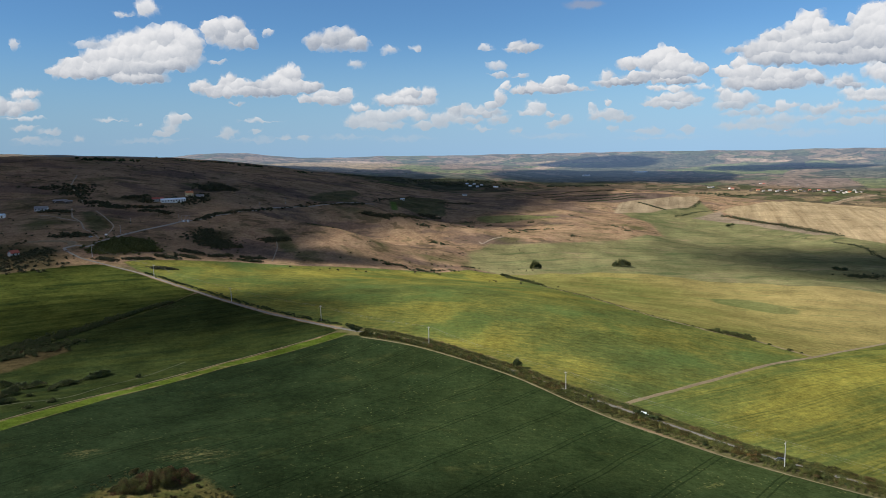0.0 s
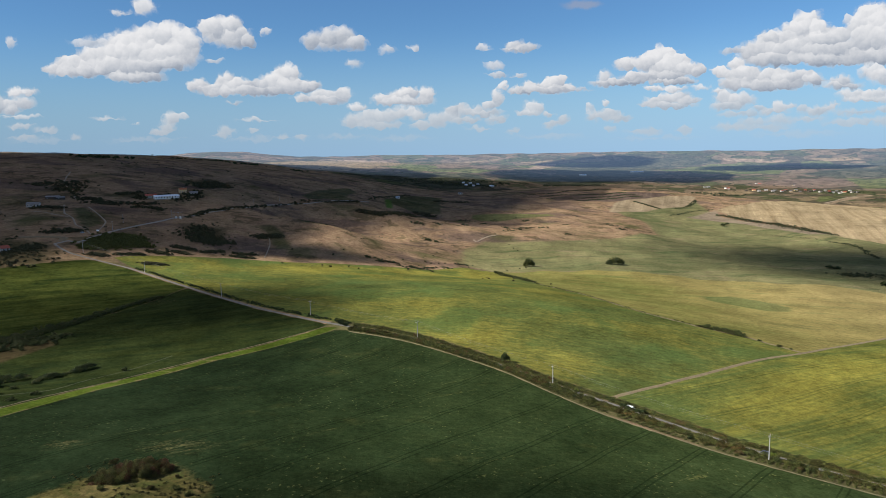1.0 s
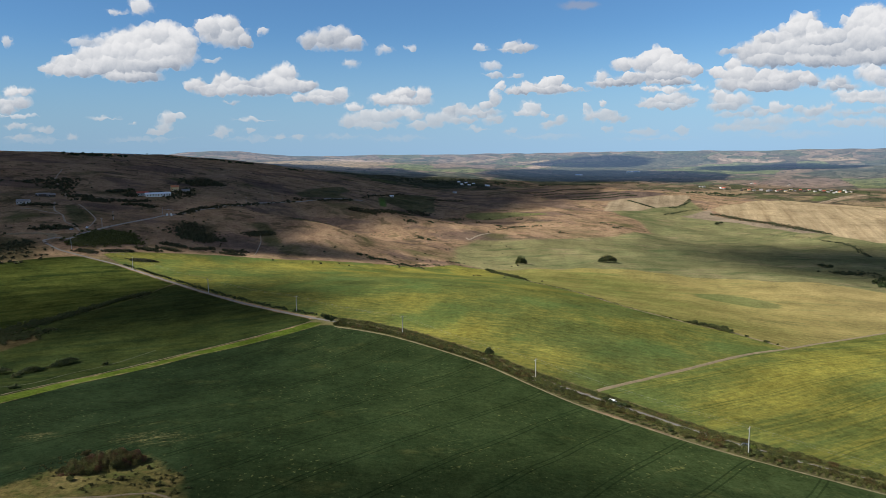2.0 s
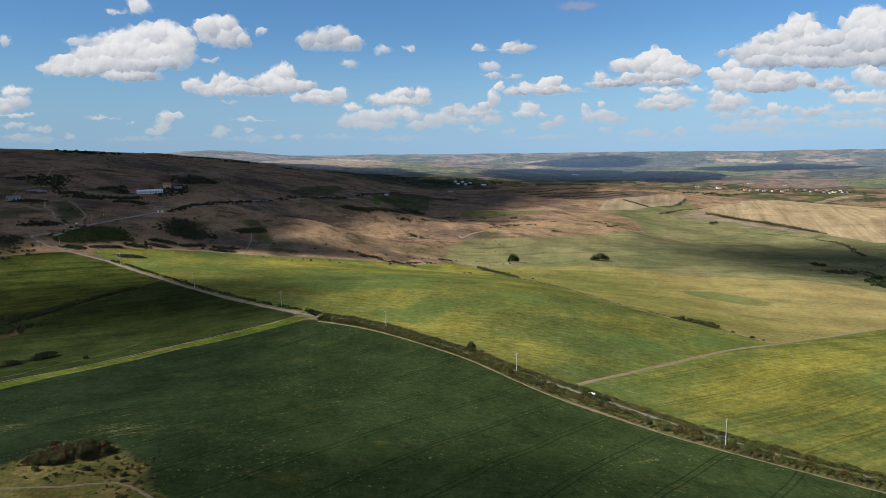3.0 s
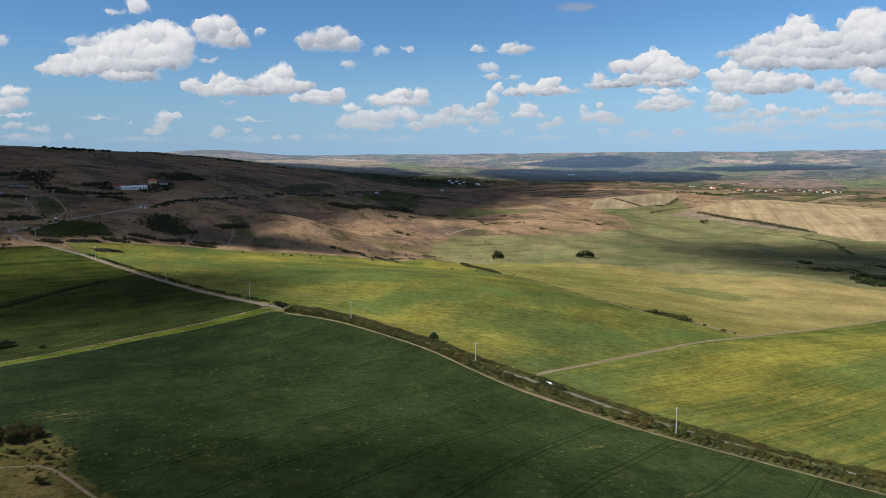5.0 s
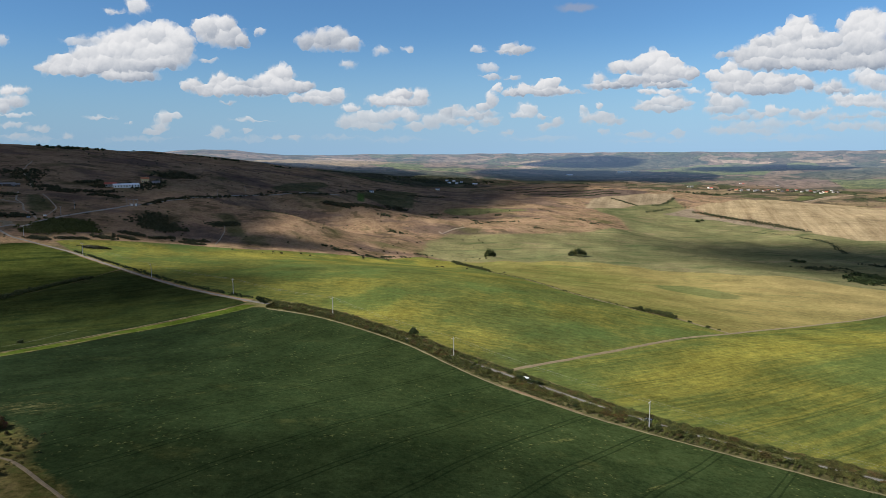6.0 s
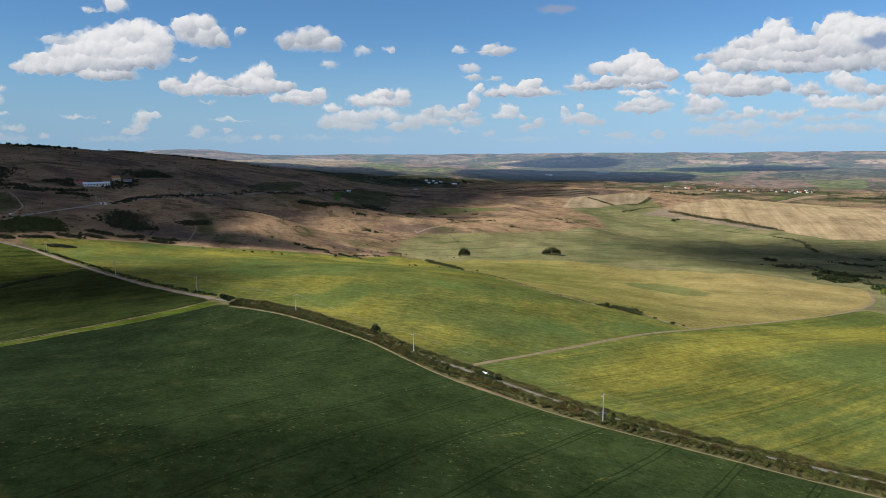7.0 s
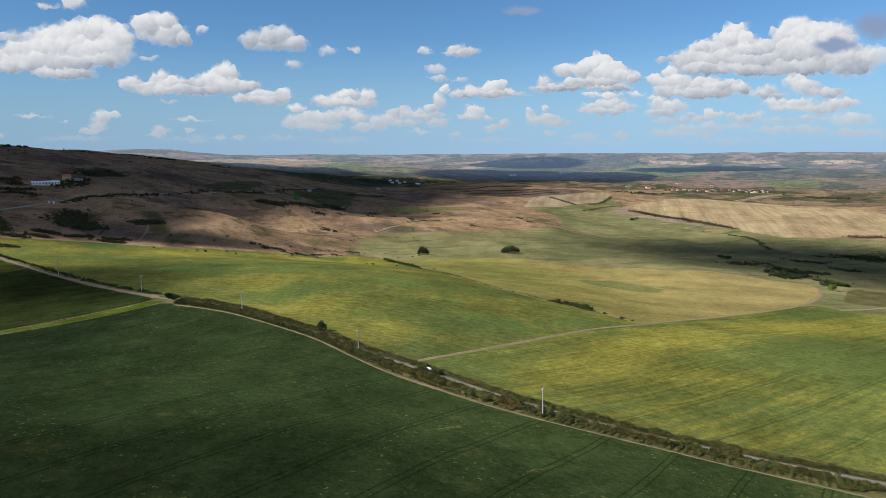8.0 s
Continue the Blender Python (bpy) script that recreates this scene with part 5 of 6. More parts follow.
# the field hedges
hedge_row(FIELD_HEDGE[4:6], 0, 3.0, 0.9, 1.5, 6, DARK_BUSHES, 0.8, 0.0)
hedge_row(FIELD_HEDGE[5:7], 0, 5.0, 0.5, 0.8, 7, DARK_BUSHES, 0.8, 0.4)

PLANT = random.Random(5)
for x, y, s in ((-56, 160, 0.6), (-47, 144, 0.75), (-62, 160, 0.6), (-52, 157, 0.5), (-58, 167, 0.5), (-50, 160, 0.35), (-74, 160, 0.6), (-70, 176, 0.9), (-78, 176, 0.8), (-66, 178, 0.6)):
    plant(THICKETS, PLANT, x, y, s * 0.9, s * 1.1)
for x, y, s in ((-144, 289, 1.2), (-142, 292, 1.3), (-140, 296, 1.2), (-146, 286, 1.0), (-150, 279, 1.1), (-148, 281, 1.0), (-152, 274, 0.8), (-151, 270, 0.8), (-164, 274, 1.3), (-167, 271, 1.4), (-161, 277, 1.1), (-165, 264, 1.4), (-168, 260, 1.3), (-160, 255, 1.2), (-163, 252, 1.1),
                (-142, 253, 0.8), (-125, 291, 0.75), (-148, 239, 0.9), (-146, 245, 0.7), (-172, 280, 1.0), (-176, 274, 1.2), (-155, 262, 0.6)):
    if s < 0.9:
        plant(DARK_BUSHES, PLANT, x, y, s * 0.9, s * 1.15)
ROUGH = tagged(make_thicket(70, 19, 12, 3.6, 38000, (LEAF_RUST, LEAF_RUST_RED, LEAF_OLIVE, LEAF_RUST), 0.10), "dense rust and olive thicket on the rough corner", "thicket", "thickets")
put(ROUGH, -70, 168.5, 1.0, 0.45)
for k, (x, y, long, deep, turn, tall) in enumerate(((-143, 291, 13, 5, 1.0, 2.8), (-150, 278, 10, 4.2, 0.9, 2.3), (-163, 274, 14, 6, 0.6, 3.0), (-166, 262, 13, 6.5, 0.9, 3.2), (-160, 252, 9, 5, 0.5, 2.5), (-175, 277, 11, 5.5, 0.7, 2.8))):
    put(tagged(make_thicket(71 + k, long, deep, tall, 7000, (LEAF_SCRUB, LEAF_DARK), 0.12), "dark green thicket of low bushes between crops", "thicket", "thickets"), x, y, 1.0, turn)
for k, (x, y, s, tall) in enumerate(((-42, 361, 0.5, 1.1), (38, 297, 0.55, 1.5), (511, 876, 1.5, 0.6), (520, 874, 1.2, 0.6))):
    clone(TREES[k % 3], x, y, s, PLANT.uniform(0, 6.3), tall)
for k, (x, y, s) in enumerate(((-39, 358, 0.35), (560, 1330, 1.3), (575, 1345, 1.1))):
    put(TREES[k], x, y, s, PLANT.uniform(0, 6.3))
for x, y, long, deep, tall in ((114, 776, 12, 11, 9.5), (216, 797, 21, 11, 9.5)):
    put(tagged(make_thicket(int(x), long, deep, tall, 9000, (LEAF_DARK, LEAF_VALLEY, LEAF_OLIVE), 0.26), "large rounded dark green bush on the meadow", "bush", "field trees"), x, y, 1.0, 0.1)
put(FRESH, 113.5, 208, 1.0)
clone(FRESH, 62, 262, 0.8)
clone(FRESH, 507, 644, 3.2)
for x, y, s in ((77.0, 248.2, 0.95), (78.8, 246.2, 1.0), (80.5, 244.6, 1.0), (82.0, 243.2, 0.9)):
    clone(SHRUBS[2], x, y, s, x)


def scatter_stuff(name, count, seed, spot, lo, hi, material, label, leaves=16, size=0.45):
    """Uncounted far scrub: many small leafy clumps joined in one mesh."""
    rng = random.Random(seed)
    model = []
    for k in range(6):
        bm = bmesh.new()
        for _ in range(3):
            c = (rng.uniform(-0.5, 0.5), rng.uniform(-0.5, 0.5), rng.uniform(0.4, 0.7))
            leaf_clumps(bm, rng, c, (0.6, 0.6, 0.5), leaves, size)
        model.append((np.array([v.co[:] for v in bm.verts]), np.array([[v.index for v in f.verts] for f in bm.faces])))
        bm.verts.index_update()
        model[-1] = (model[-1][0], np.array([[v.index for v in f.verts] for f in bm.faces]))
        bm.free()
    verts, faces, base = [], [], 0
    for _ in range(count):
        x, y = spot(rng)
        s, a = rng.uniform(lo, hi), rng.uniform(0, 6.3)
        v, f = rng.choice(model)
        c, d = math.cos(a) * s, math.sin(a) * s
        w = np.stack([v[:, 0] * c - v[:, 1] * d + x, v[:, 0] * d + v[:, 1] * c + y, v[:, 2] * s * rng.uniform(0.7, 1.1) + surf(x, y) - 0.15 * s], 1)
        verts.append(w)
        faces.append(f + base)
        base += len(v)
    me = bpy.data.meshes.new(name)
    me.from_pydata(np.vstack(verts).tolist(), [], np.vstack(faces).tolist())
    me.materials.append(material)
    return tagged(new(name, me), label, "scrub", kind="stuff")


def near_line(line, spread):
    pts = smooth_line(line, 1.5)
    return lambda rng: tuple(c + rng.gauss(0, spread) for c in rng.choice(pts))


def blob(x, y, sx, sy):
    return lambda rng: (rng.gauss(x, sx), rng.gauss(y, sy))


def either(*spots):
    return lambda rng: rng.choice(spots)(rng)


LOWER_FINE = smooth_line(LOWER, 2.0)


def bank_spot(rng):
    return on_bank(*rng.choice(LOWER_FINE), rng.uniform(0.22, 0.88))


scatter_stuff("roadside_scrub", 5600, 20, either(bank_spot, bank_spot, near_line(beside(LOWER, 3.2), 0.6), near_line(beside(LOWER, 4.6), 0.8)), 0.35, 0.75, LEAF, "low tangled scrub along both road verges", 22, 0.16)
scatter_stuff("heath_scrub", 170, 36, either(blob(-68, 165, 9, 5), blob(-62, 158, 7, 4), blob(-52, 160, 4, 5), blob(-80, 168, 6, 5), blob(-49, 152, 3, 4)), 0.25, 0.65, LEAF_RUST, "low rust and olive scrub round the thicket", 24, 0.17)
scatter_stuff("upper_road_scrub", 420, 18, near_line(beside(ROAD[3:11], 4.6), 1.0), 0.5, 1.0, LEAF_DARK, "dark green scrub along the upper road", 30, 0.18)
BANK_HEDGE = [(-167, 439), (-182, 405), (-193, 376), (-204, 354), (-222, 334), (-262, 296)]
scatter_stuff("field_hedge_scrub", 2000, 19, either(near_line(BANK_HEDGE[0:3], 1.2), near_line(BANK_HEDGE[1:6], 2.6), near_line([(-196, 372), (-203, 348), (-216, 330), (-255, 285)], 4.5), near_line([(-183, 352), (-192, 340), (-203, 325), (-240, 290)], 3.6), near_line(FIELD_HEDGE[0:2], 2.0)), 0.9, 1.7, LEAF_SCRUB, "dark scrub on the banks between fields", 34, 0.17)
scatter_stuff("margin_scrub", 260, 33, near_line(FIELD_HEDGE[1:5], 0.9), 0.3, 0.9, LEAF, "low dry scrub on the field margin", 20, 0.18)
scatter_stuff("pasture_scrub", 650, 21, lambda rng: (rng.uniform(-560, 120), rng.uniform(620, 1450)), 0.4, 1.3, LEAF_HILL, "scattered dark scrub on the dry pasture", 10, 0.5)
scatter_stuff("hillside_thicket", 2800, 22, either(blob(-230, 694, 8, 9), blob(-217, 686, 8, 9), blob(-207, 689, 8, 7), blob(-231, 710, 7, 10), blob(-208, 673, 7, 4), blob(-169, 721, 4, 3), blob(-157, 728, 4, 3), blob(-211, 546, 4, 1.6), near_line([(-201, 627), (-188, 647)], 2), near_line([(-176, 649), (-162, 655)], 2), blob(-167, 635, 4, 2), blob(-213, 607, 4, 2), blob(-218, 631, 5, 3), near_line([(-230, 590), (-217, 593)], 3), near_line([(-246, 565), (-232, 575)], 1.6), blob(-195, 685, 4, 2), blob(-259, 557, 4, 2), blob(-330, 545, 22, 20), blob(-318, 522, 14, 10), blob(-375, 550, 30, 25), blob(-318, 560, 6, 10)), 0.7, 1.9, LEAF_HILL, "dark thickets at the foot of the hill", 14, 0.28)
scatter_stuff("knoll_scrub", 220, 35, either(lambda rng: (rng.uniform(-140, 40), rng.uniform(760, 980)), lambda rng: (rng.uniform(-60, 440), rng.uniform(1080, 1400)), blob(150, 1300, 9, 4), blob(60, 1180, 7, 4), blob(-135, 800, 5, 3)), 0.5, 1.3, LEAF_VALLEY, "scattered low bushes on the sunny knolls", 14, 0.3)
scatter_stuff("hillside_bushes", 1900, 31, either(blob(-273, 593, 6, 9), blob(-266, 604, 7, 9), blob(-259, 609, 7, 9), blob(-251, 611, 6, 7), blob(-276, 619, 7, 9), blob(-267, 631, 6, 6), blob(-275, 583, 4, 5)), 0.9, 2.1, LEAF_OLIVE, "olive green bushes massed beside the road bend", 18, 0.24)
scatter_stuff("farm_thicket", 2300, 23, either(near_line([(-381, 810), (-350, 789)], 4), near_line([(-370, 793), (-350, 802)], 5), near_line([(-349, 807), (-312, 816)], 4), near_line([(-343, 844), (-318, 886)], 5), near_line([(-371, 856), (-353, 869)], 4), near_line([(-307, 857), (-291, 905)], 5), near_line([(-304, 901), (-302, 940)], 4), near_line([(-324, 1004), (-286, 1027)], 9), near_line([(-324, 1023), (-299, 1033)], 9), blob(-315, 1031, 14, 20), near_line([(-257, 762), (-247, 793), (-240, 830), (-219, 923), (-177, 1006)], 2.5), near_line([(-259, 766), (-241, 835), (-220, 926)], 2.5), near_line([(-180, 1021), (-139, 1068), (-113, 1132)], 3), blob(-430, 861, 10, 18), near_line([(-448, 881), (-411, 832), (-386, 794)], 5), blob(-465, 870, 12, 9), near_line([(-399, 726), (-382, 745)], 3), near_line([(-103, 1014), (-57, 995)], 4), near_line([(-98, 1006), (-64, 987)], 3), near_line([(-103, 1207), (-86, 1289), (-37, 1452)], 3), blob(-7, 1199, 12, 8), blob(-27, 1023, 8, 6), blob(-50, 1006, 8, 6), near_line([(10, 1372), (79, 1447)], 3), near_line([(-333, 623), (-313, 640)], 4), near_line([(-326, 790), (-293, 784)], 2.5)), 1.0, 2.4, LEAF_HILL, "dark trees and scrub round the hillside farm", 14, 0.36)
scatter_stuff("meadow_bushes", 420, 27, either(blob(313, 1221, 4, 3), blob(318, 1201, 4, 3), blob(153, 1126, 4, 3), blob(133, 1020, 4, 3), blob(162, 1125, 4, 3), blob(114, 1039, 4, 3), blob(118, 1006, 4, 3), blob(113, 1200, 4, 3), blob(166, 1197, 4, 3), blob(91, 1159, 4, 3), blob(1, 902, 4, 3), blob(12, 899, 4, 3), blob(-11, 702, 4, 3), blob(0, 717, 4, 3), blob(17, 725, 4, 3), blob(227, 1157, 4, 3), blob(184, 1116, 4, 3), blob(311, 1117, 4, 3), blob(339, 1190, 4, 3), blob(204, 1025, 4, 3), blob(-16, 969, 4, 3), blob(-7, 974, 4, 3), blob(15, 988, 4, 3), blob(55, 1026, 4, 3), near_line([(123, 1202), (169, 1227), (202, 1248)], 2), near_line([(252, 1307), (262, 1274), (284, 1256)], 3), near_line([(17, 746), (54, 757)], 2), blob(-57, 711, 4, 2), blob(-39, 709, 6, 2), blob(-47, 704, 3, 2), blob(-16, 696, 8, 2)), 0.8, 1.8, LEAF_VALLEY, "low dark bushes on the meadow edge and knolls", 14, 0.34)
scatter_stuff("valley_trees", 1900, 24, either(near_line([(616, 1474), (635, 1433), (658, 1379)], 6), near_line([(623, 1446), (642, 1393), (672, 1336)], 7), near_line([(670, 1356), (682, 1291), (716, 1255)], 6), near_line([(495, 1434), (570, 1514), (628, 1542)], 3), near_line([(531, 1528), (575, 1564), (626, 1649)], 3), near_line([(680, 1276), (727, 1235)], 3), near_line([(677, 1164), (688, 1128), (686, 1089), (660, 1010)], 3.5), blob(540, 772, 13, 14), blob(550, 799, 12, 14), blob(531, 837, 14, 5), blob(515, 834, 7, 4), blob(763, 982, 22, 10), blob(765, 936, 18, 9), near_line([(682, 940), (769, 991), (848, 1012)], 6), near_line([(618, 893), (668, 893)], 5), blob(574, 734, 8, 4), blob(559, 736, 8, 4), blob(666, 845, 12, 5), blob(590, 799, 10, 5), near_line([(879, 1148), (908, 1144), (934, 1125)], 5), blob(918, 1136, 14, 5)), 0.7, 1.9, LEAF_VALLEY, "hedges and thickets along the meadow stream", 12, 0.34)
scatter_stuff("stream_trees", 330, 29, either(blob(528, 758, 9, 6), blob(525, 763, 7, 5), blob(559, 797, 9, 6), blob(779, 973, 16, 6), blob(791, 947, 14, 6), blob(550, 704, 6, 3)), 2.0, 4.2, LEAF_DARK, "tall dark trees massed beside the stream", 22, 0.30)
scatter_stuff("stubble_hedge", 420, 37, either(near_line([(610, 1473), (632, 1424), (653, 1368), (677, 1325)], 7), near_line([(664, 1368), (682, 1291), (716, 1255)], 8)), 0.8, 2.0, LEAF_HILL, "brown and olive hedge below the stubble slope", 14, 0.34)
scatter_stuff("meadow_hedge", 130, 30, either(near_line([(592, 1266), (644, 1213), (677, 1174)], 2.5), near_line([(677, 1164), (688, 1128), (686, 1089), (660, 1010)], 2.5)), 0.6, 1.3, LEAF_VALLEY, "broken thin hedge across the meadow", 14, 0.34)
scatter_stuff("ridge_trees", 260, 25, either(near_line([(-750, 2445), (-620, 2200), (-575, 2160), (-550, 2195), (-510, 2230)], 12), near_line([(-550, 2170), (-545, 2215)], 8), near_line([(-390, 2065), (-470, 2655)], 10), near_line([(-577, 1180), (-562, 1243), (-542, 1285)], 10), near_line([(-1165, 2865), (-930, 2435)], 8), near_line([(-785, 2150), (-790, 2445)], 14)), 2.0, 4.5, LEAF_DARK, "dark trees along the hill crest", 14, 0.36)
scatter_stuff("terrace_hedges", 1500, 34, either(near_line([(218, 1617), (291, 1611), (404, 1711), (453, 1732)], 1.5), near_line([(246, 1568), (339, 1591), (474, 1688)], 1.3), near_line([(253, 1528), (347, 1565), (489, 1667)], 1.3), near_line([(313, 1521), (400, 1575), (497, 1649)], 1.3), near_line([(466, 1712), (580, 1837), (835, 2315)], 2.5), near_line([(457, 1566), (478, 1545), (495, 1502)], 1.5)), 0.8, 1.7, LEAF_VALLEY, "thin dark hedges on the terraced slope", 12, 0.36)
scatter_stuff("far_woods", 1000, 26, either(blob(-45, 2570, 40, 60), blob(35, 2540, 45, 50), blob(120, 2570, 45, 60), blob(175, 2495, 40, 30), blob(-115, 3220, 60, 60), blob(40, 2875, 60, 90), blob(285, 2610, 40, 40), blob(165, 2705, 40, 60), near_line([(1045, 2475), (1135, 2430), (1285, 2420), (1335, 2330), (1455, 2370)], 7), near_line([(1305, 2310), (1400, 2275)], 9), near_line([(1735, 2940), (1610, 2610)], 8), near_line([(1540, 2480), (1635, 2440)], 8), near_line([(405, 2565), (650, 2635)], 8), near_line([(1355, 1990), (1395, 1985)], 14), near_line([(1340, 1955), (1365, 1945)], 14), near_line([(1385, 1940), (1415, 1910)], 7), near_line([(780, 1925), (995, 2210)], 6), near_line([(840, 2270), (935, 2230)], 7)), 1.8, 4.2, LEAF_VALLEY, "far dark woods and hedgerows in the valley", 7, 0.5)

# ---- power line ----
POLES = [(111, 205.5), (54, 268), (-1, 331.5), (-61, 380), (-127, 438), (-207, 518), (-272, 560), (187, 150), (265, 95)]


def box(bm, centre, size, turn=None):
    m = Matrix.Translation(centre) @ (turn or Matrix()) @ Matrix.Diagonal((*size, 1))
    return bmesh.ops.create_cube(bm, size=1, matrix=m)


def bevelled(bm, width=0.02):
    bmesh.ops.bevel(bm, geom=bm.edges[:], offset=width, segments=1, affect="EDGES")
    return bm


def make_pole():
    root = new("utility_pole")
    bm = bmesh.new()
    rings = []
    for z, a, b in ((-0.6, 0.19, 0.15), (8.6, 0.11, 0.085)):
        rings.append([bm.verts.new((x * a, y * b, z)) for x, y in ((-1, -0.7), (-0.7, -1), (0.7, -1), (1, -0.7), (1, 0.7), (0.7, 1), (-0.7, 1), (-1, 0.7))])
    for k in range(8):
        bm.faces.new((rings[0][k], rings[0][(k + 1) % 8], rings[1][(k + 1) % 8], rings[1][k]))
    bm.faces.new(rings[1])
    part("shaft", bm, CONCRETE, root)
    bm = bmesh.new()
    box(bm, (0, 0.12, 8.15), (2.1, 0.09, 0.11))
    arm = part("crossarm", bevelled(bm, 0.01), STEEL, root, "galvanised steel crossarm")
    for k, x in enumerate((-0.95, 0.0, 0.95)):
        bm = bmesh.new()
        z = 8.2 if k != 1 else 8.58
        for dz, r in ((0.06, 0.05), (0.14, 0.085), (0.20, 0.06), (0.26, 0.085), (0.33, 0.04)):
            bmesh.ops.create_cone(bm, cap_ends=True, segments=8, radius1=r, radius2=r * 0.8, depth=0.07, matrix=Matrix.Translation((x, 0.12 if k != 1 else 0, z + dz)))
        part("insulator", bm, PORCELAIN, arm)
    return tagged(root, "pale concrete power pole with steel crossarm", "utility pole", "power poles along the road")


def line_up():
    order = sorted(POLES)
    model = make_pole()
    heads = []
    for k, (x, y) in enumerate(order):
        ax, ay = order[max(k - 1, 0)]
        bx, by = order[min(k + 1, len(order) - 1)]
        turn = math.atan2(by - ay, bx - ax) + math.pi / 2
        (put if k == 0 else clone)(model, x, y, 1.0, turn, 1.0, 0.0)
        z = surf(x, y)
        heads.append([Vector((x + math.cos(turn) * s, y + math.sin(turn) * s, z + h)) for s, h in ((-0.95, 8.55), (0.0, 8.93), (0.95, 8.55))])
    for a, b in zip(heads, heads[1:]):
        span = new("power_line")
        tagged(span, "slack aluminium wires between two power poles", "power line", "wires along the road")
        for p, q in zip(a, b):
            cu = bpy.data.curves.new("wire", "CURVE")
            cu.dimensions, cu.bevel_depth, cu.bevel_resolution = "3D", 0.013, 0
            sp = cu.splines.new("POLY")
            sp.points.add(16)
            for k in range(17):
                w = k / 16
                c = p.lerp(q, w)
                sp.points[k].co = (c.x, c.y, c.z - 4 * w * (1 - w) * 1.3, 1)
            cu.materials.append(WIRE)
            wire = new("wire", cu)
            wire.parent = span


line_up()
for px, py in ((-289, 652), (-297, 694), (-269, 748), (-226, 923), (-206, 986)):
    clone(bpy.data.objects["utility_pole"], px, py, 0.95, px, 1.0, 0.0)


def make_switchyard(x, y, turn):
    """A small fenceless transformer stand: steel posts, beam and two pale cabinets."""
    root = new("transformer_stand")
    for px in (-4.0, 0.0, 4.0):
        bm = bmesh.new()
        box(bm, (px, 0, 3.4), (0.2, 0.2, 8.0))
        part("post", bevelled(bm, 0.03), CONCRETE, root)
    bm = bmesh.new()
    box(bm, (0, 0.2, 6.6), (9.0, 0.1, 0.14))
    part("beam", bevelled(bm, 0.02), STEEL, root)
    for px in (-2.0, 2.2):
        bm = bmesh.new()
        box(bm, (px, -0.6, 1.0), (1.8, 1.4, 2.8))
        part("cabinet", bevelled(bm, 0.06), WHITE_WALL, root, "pale painted steel cabinet")
    root.location = (x, y, surf(x, y))
    root.rotation_euler = (0, 0, turn)
    return tagged(root, "grey transformer stand with pale cabinets beside the road", "transformer")


make_switchyard(-263, 750, 0.3)

# ---- buildings ----


def make_house(name, x, y, turn, length, depth, walls, rise, wall_mat, roof_mat, label, windows=3, category="house", chimney=False):
    """A gabled building: walls with thickness, an overhanging roof of two slabs, door and windows with frames."""
    root = new(name)
    root.location = (x, y, surf(x, y))
    root.rotation_euler = (0, 0, turn)
    half, deep = length / 2, depth / 2
    bm = bmesh.new()
    low = -1.5
    ends = []
    for s in (-half, half):
        ends.append([bm.verts.new(c) for c in ((s, -deep, low), (s, deep, low), (s, deep, walls), (s, 0, walls + rise), (s, -deep, walls))])
    bm.faces.new(ends[0][::-1])
    bm.faces.new(ends[1])
    for k in range(5):
        bm.faces.new((ends[0][k], ends[0][(k + 1) % 5], ends[1][(k + 1) % 5], ends[1][k]))
    bmesh.ops.recalc_face_normals(bm, faces=bm.faces[:])
    part("wall", bm, wall_mat, root)
    pitch = math.atan2(rise, deep)
    slope = math.hypot(rise, deep) + 0.5
    for s in (-1, 1):
        bm = bmesh.new()
        m = Matrix.Translation((0, s * (deep + 0.35) / 2, walls + rise / 2 - 0.05)) @ Matrix.Rotation(-s * pitch, 4, "X") @ Matrix.Translation((0, 0, 0.12))
        bmesh.ops.create_cube(bm, size=1, matrix=m @ Matrix.Diagonal((length + 0.8, slope, 0.16, 1)))
        part("roof", bm, roof_mat, root)
    if chimney:
        bm = bmesh.new()
        box(bm, (half * 0.4, 0.3, walls + rise + 0.4), (0.6, 0.6, 1.6))
        part("chimney", bevelled(bm), GREY_WALL, root)
    for k in range(windows):
        wx = -half + length * (k + 0.5) / windows
        is_door = k == windows // 2 and windows > 1
        bm = bmesh.new()
        w, h, z = (1.0, 2.0, 1.0) if is_door else (1.1, 1.2, min(1.5, walls * 0.55))
        box(bm, (wx, -deep - 0.02, z), (w + 0.2, 0.12, h + 0.2))
        holder = part("door" if is_door else "window", bevelled(bm, 0.02), WHITE_WALL if not is_door else DOOR_WOOD, root)
        if not is_door:
            bm = bmesh.new()
            box(bm, (wx, -deep - 0.085, z), (w, 0.03, h))
            part("pane", bm, DARK_GLASS, holder)
    return tagged(root, label, category)


make_house("barn", -315, 858, radians(38), 29, 9, 2.6, 1.5, WHITE_WALL, METAL_ROOF, "long white farm barn with pale sheet roof", 9, "barn")
make_house("barn", -331, 853, radians(30), 13, 7, 2.4, 1.8, GREY_WALL, RED_ROOF, "low farm shed with red tiled roof", 4, "barn")
make_house("house", -314, 914, radians(30), 9, 7, 4.6, 2.0, CREAM_WALL, ORANGE_ROOF, "yellow farmhouse with orange tiled roof", 4, "house", True)
make_house("house", -301, 916, radians(30), 9, 6, 2.6, 1.6, GREY_WALL, GREY_ROOF, "small grey outbuilding beside the farmhouse", 2)
make_house("house", -408, 739, radians(15), 12, 7, 2.6, 1.8, GREY_WALL, GREY_ROOF, "grey house with weathered grey roof", 4)
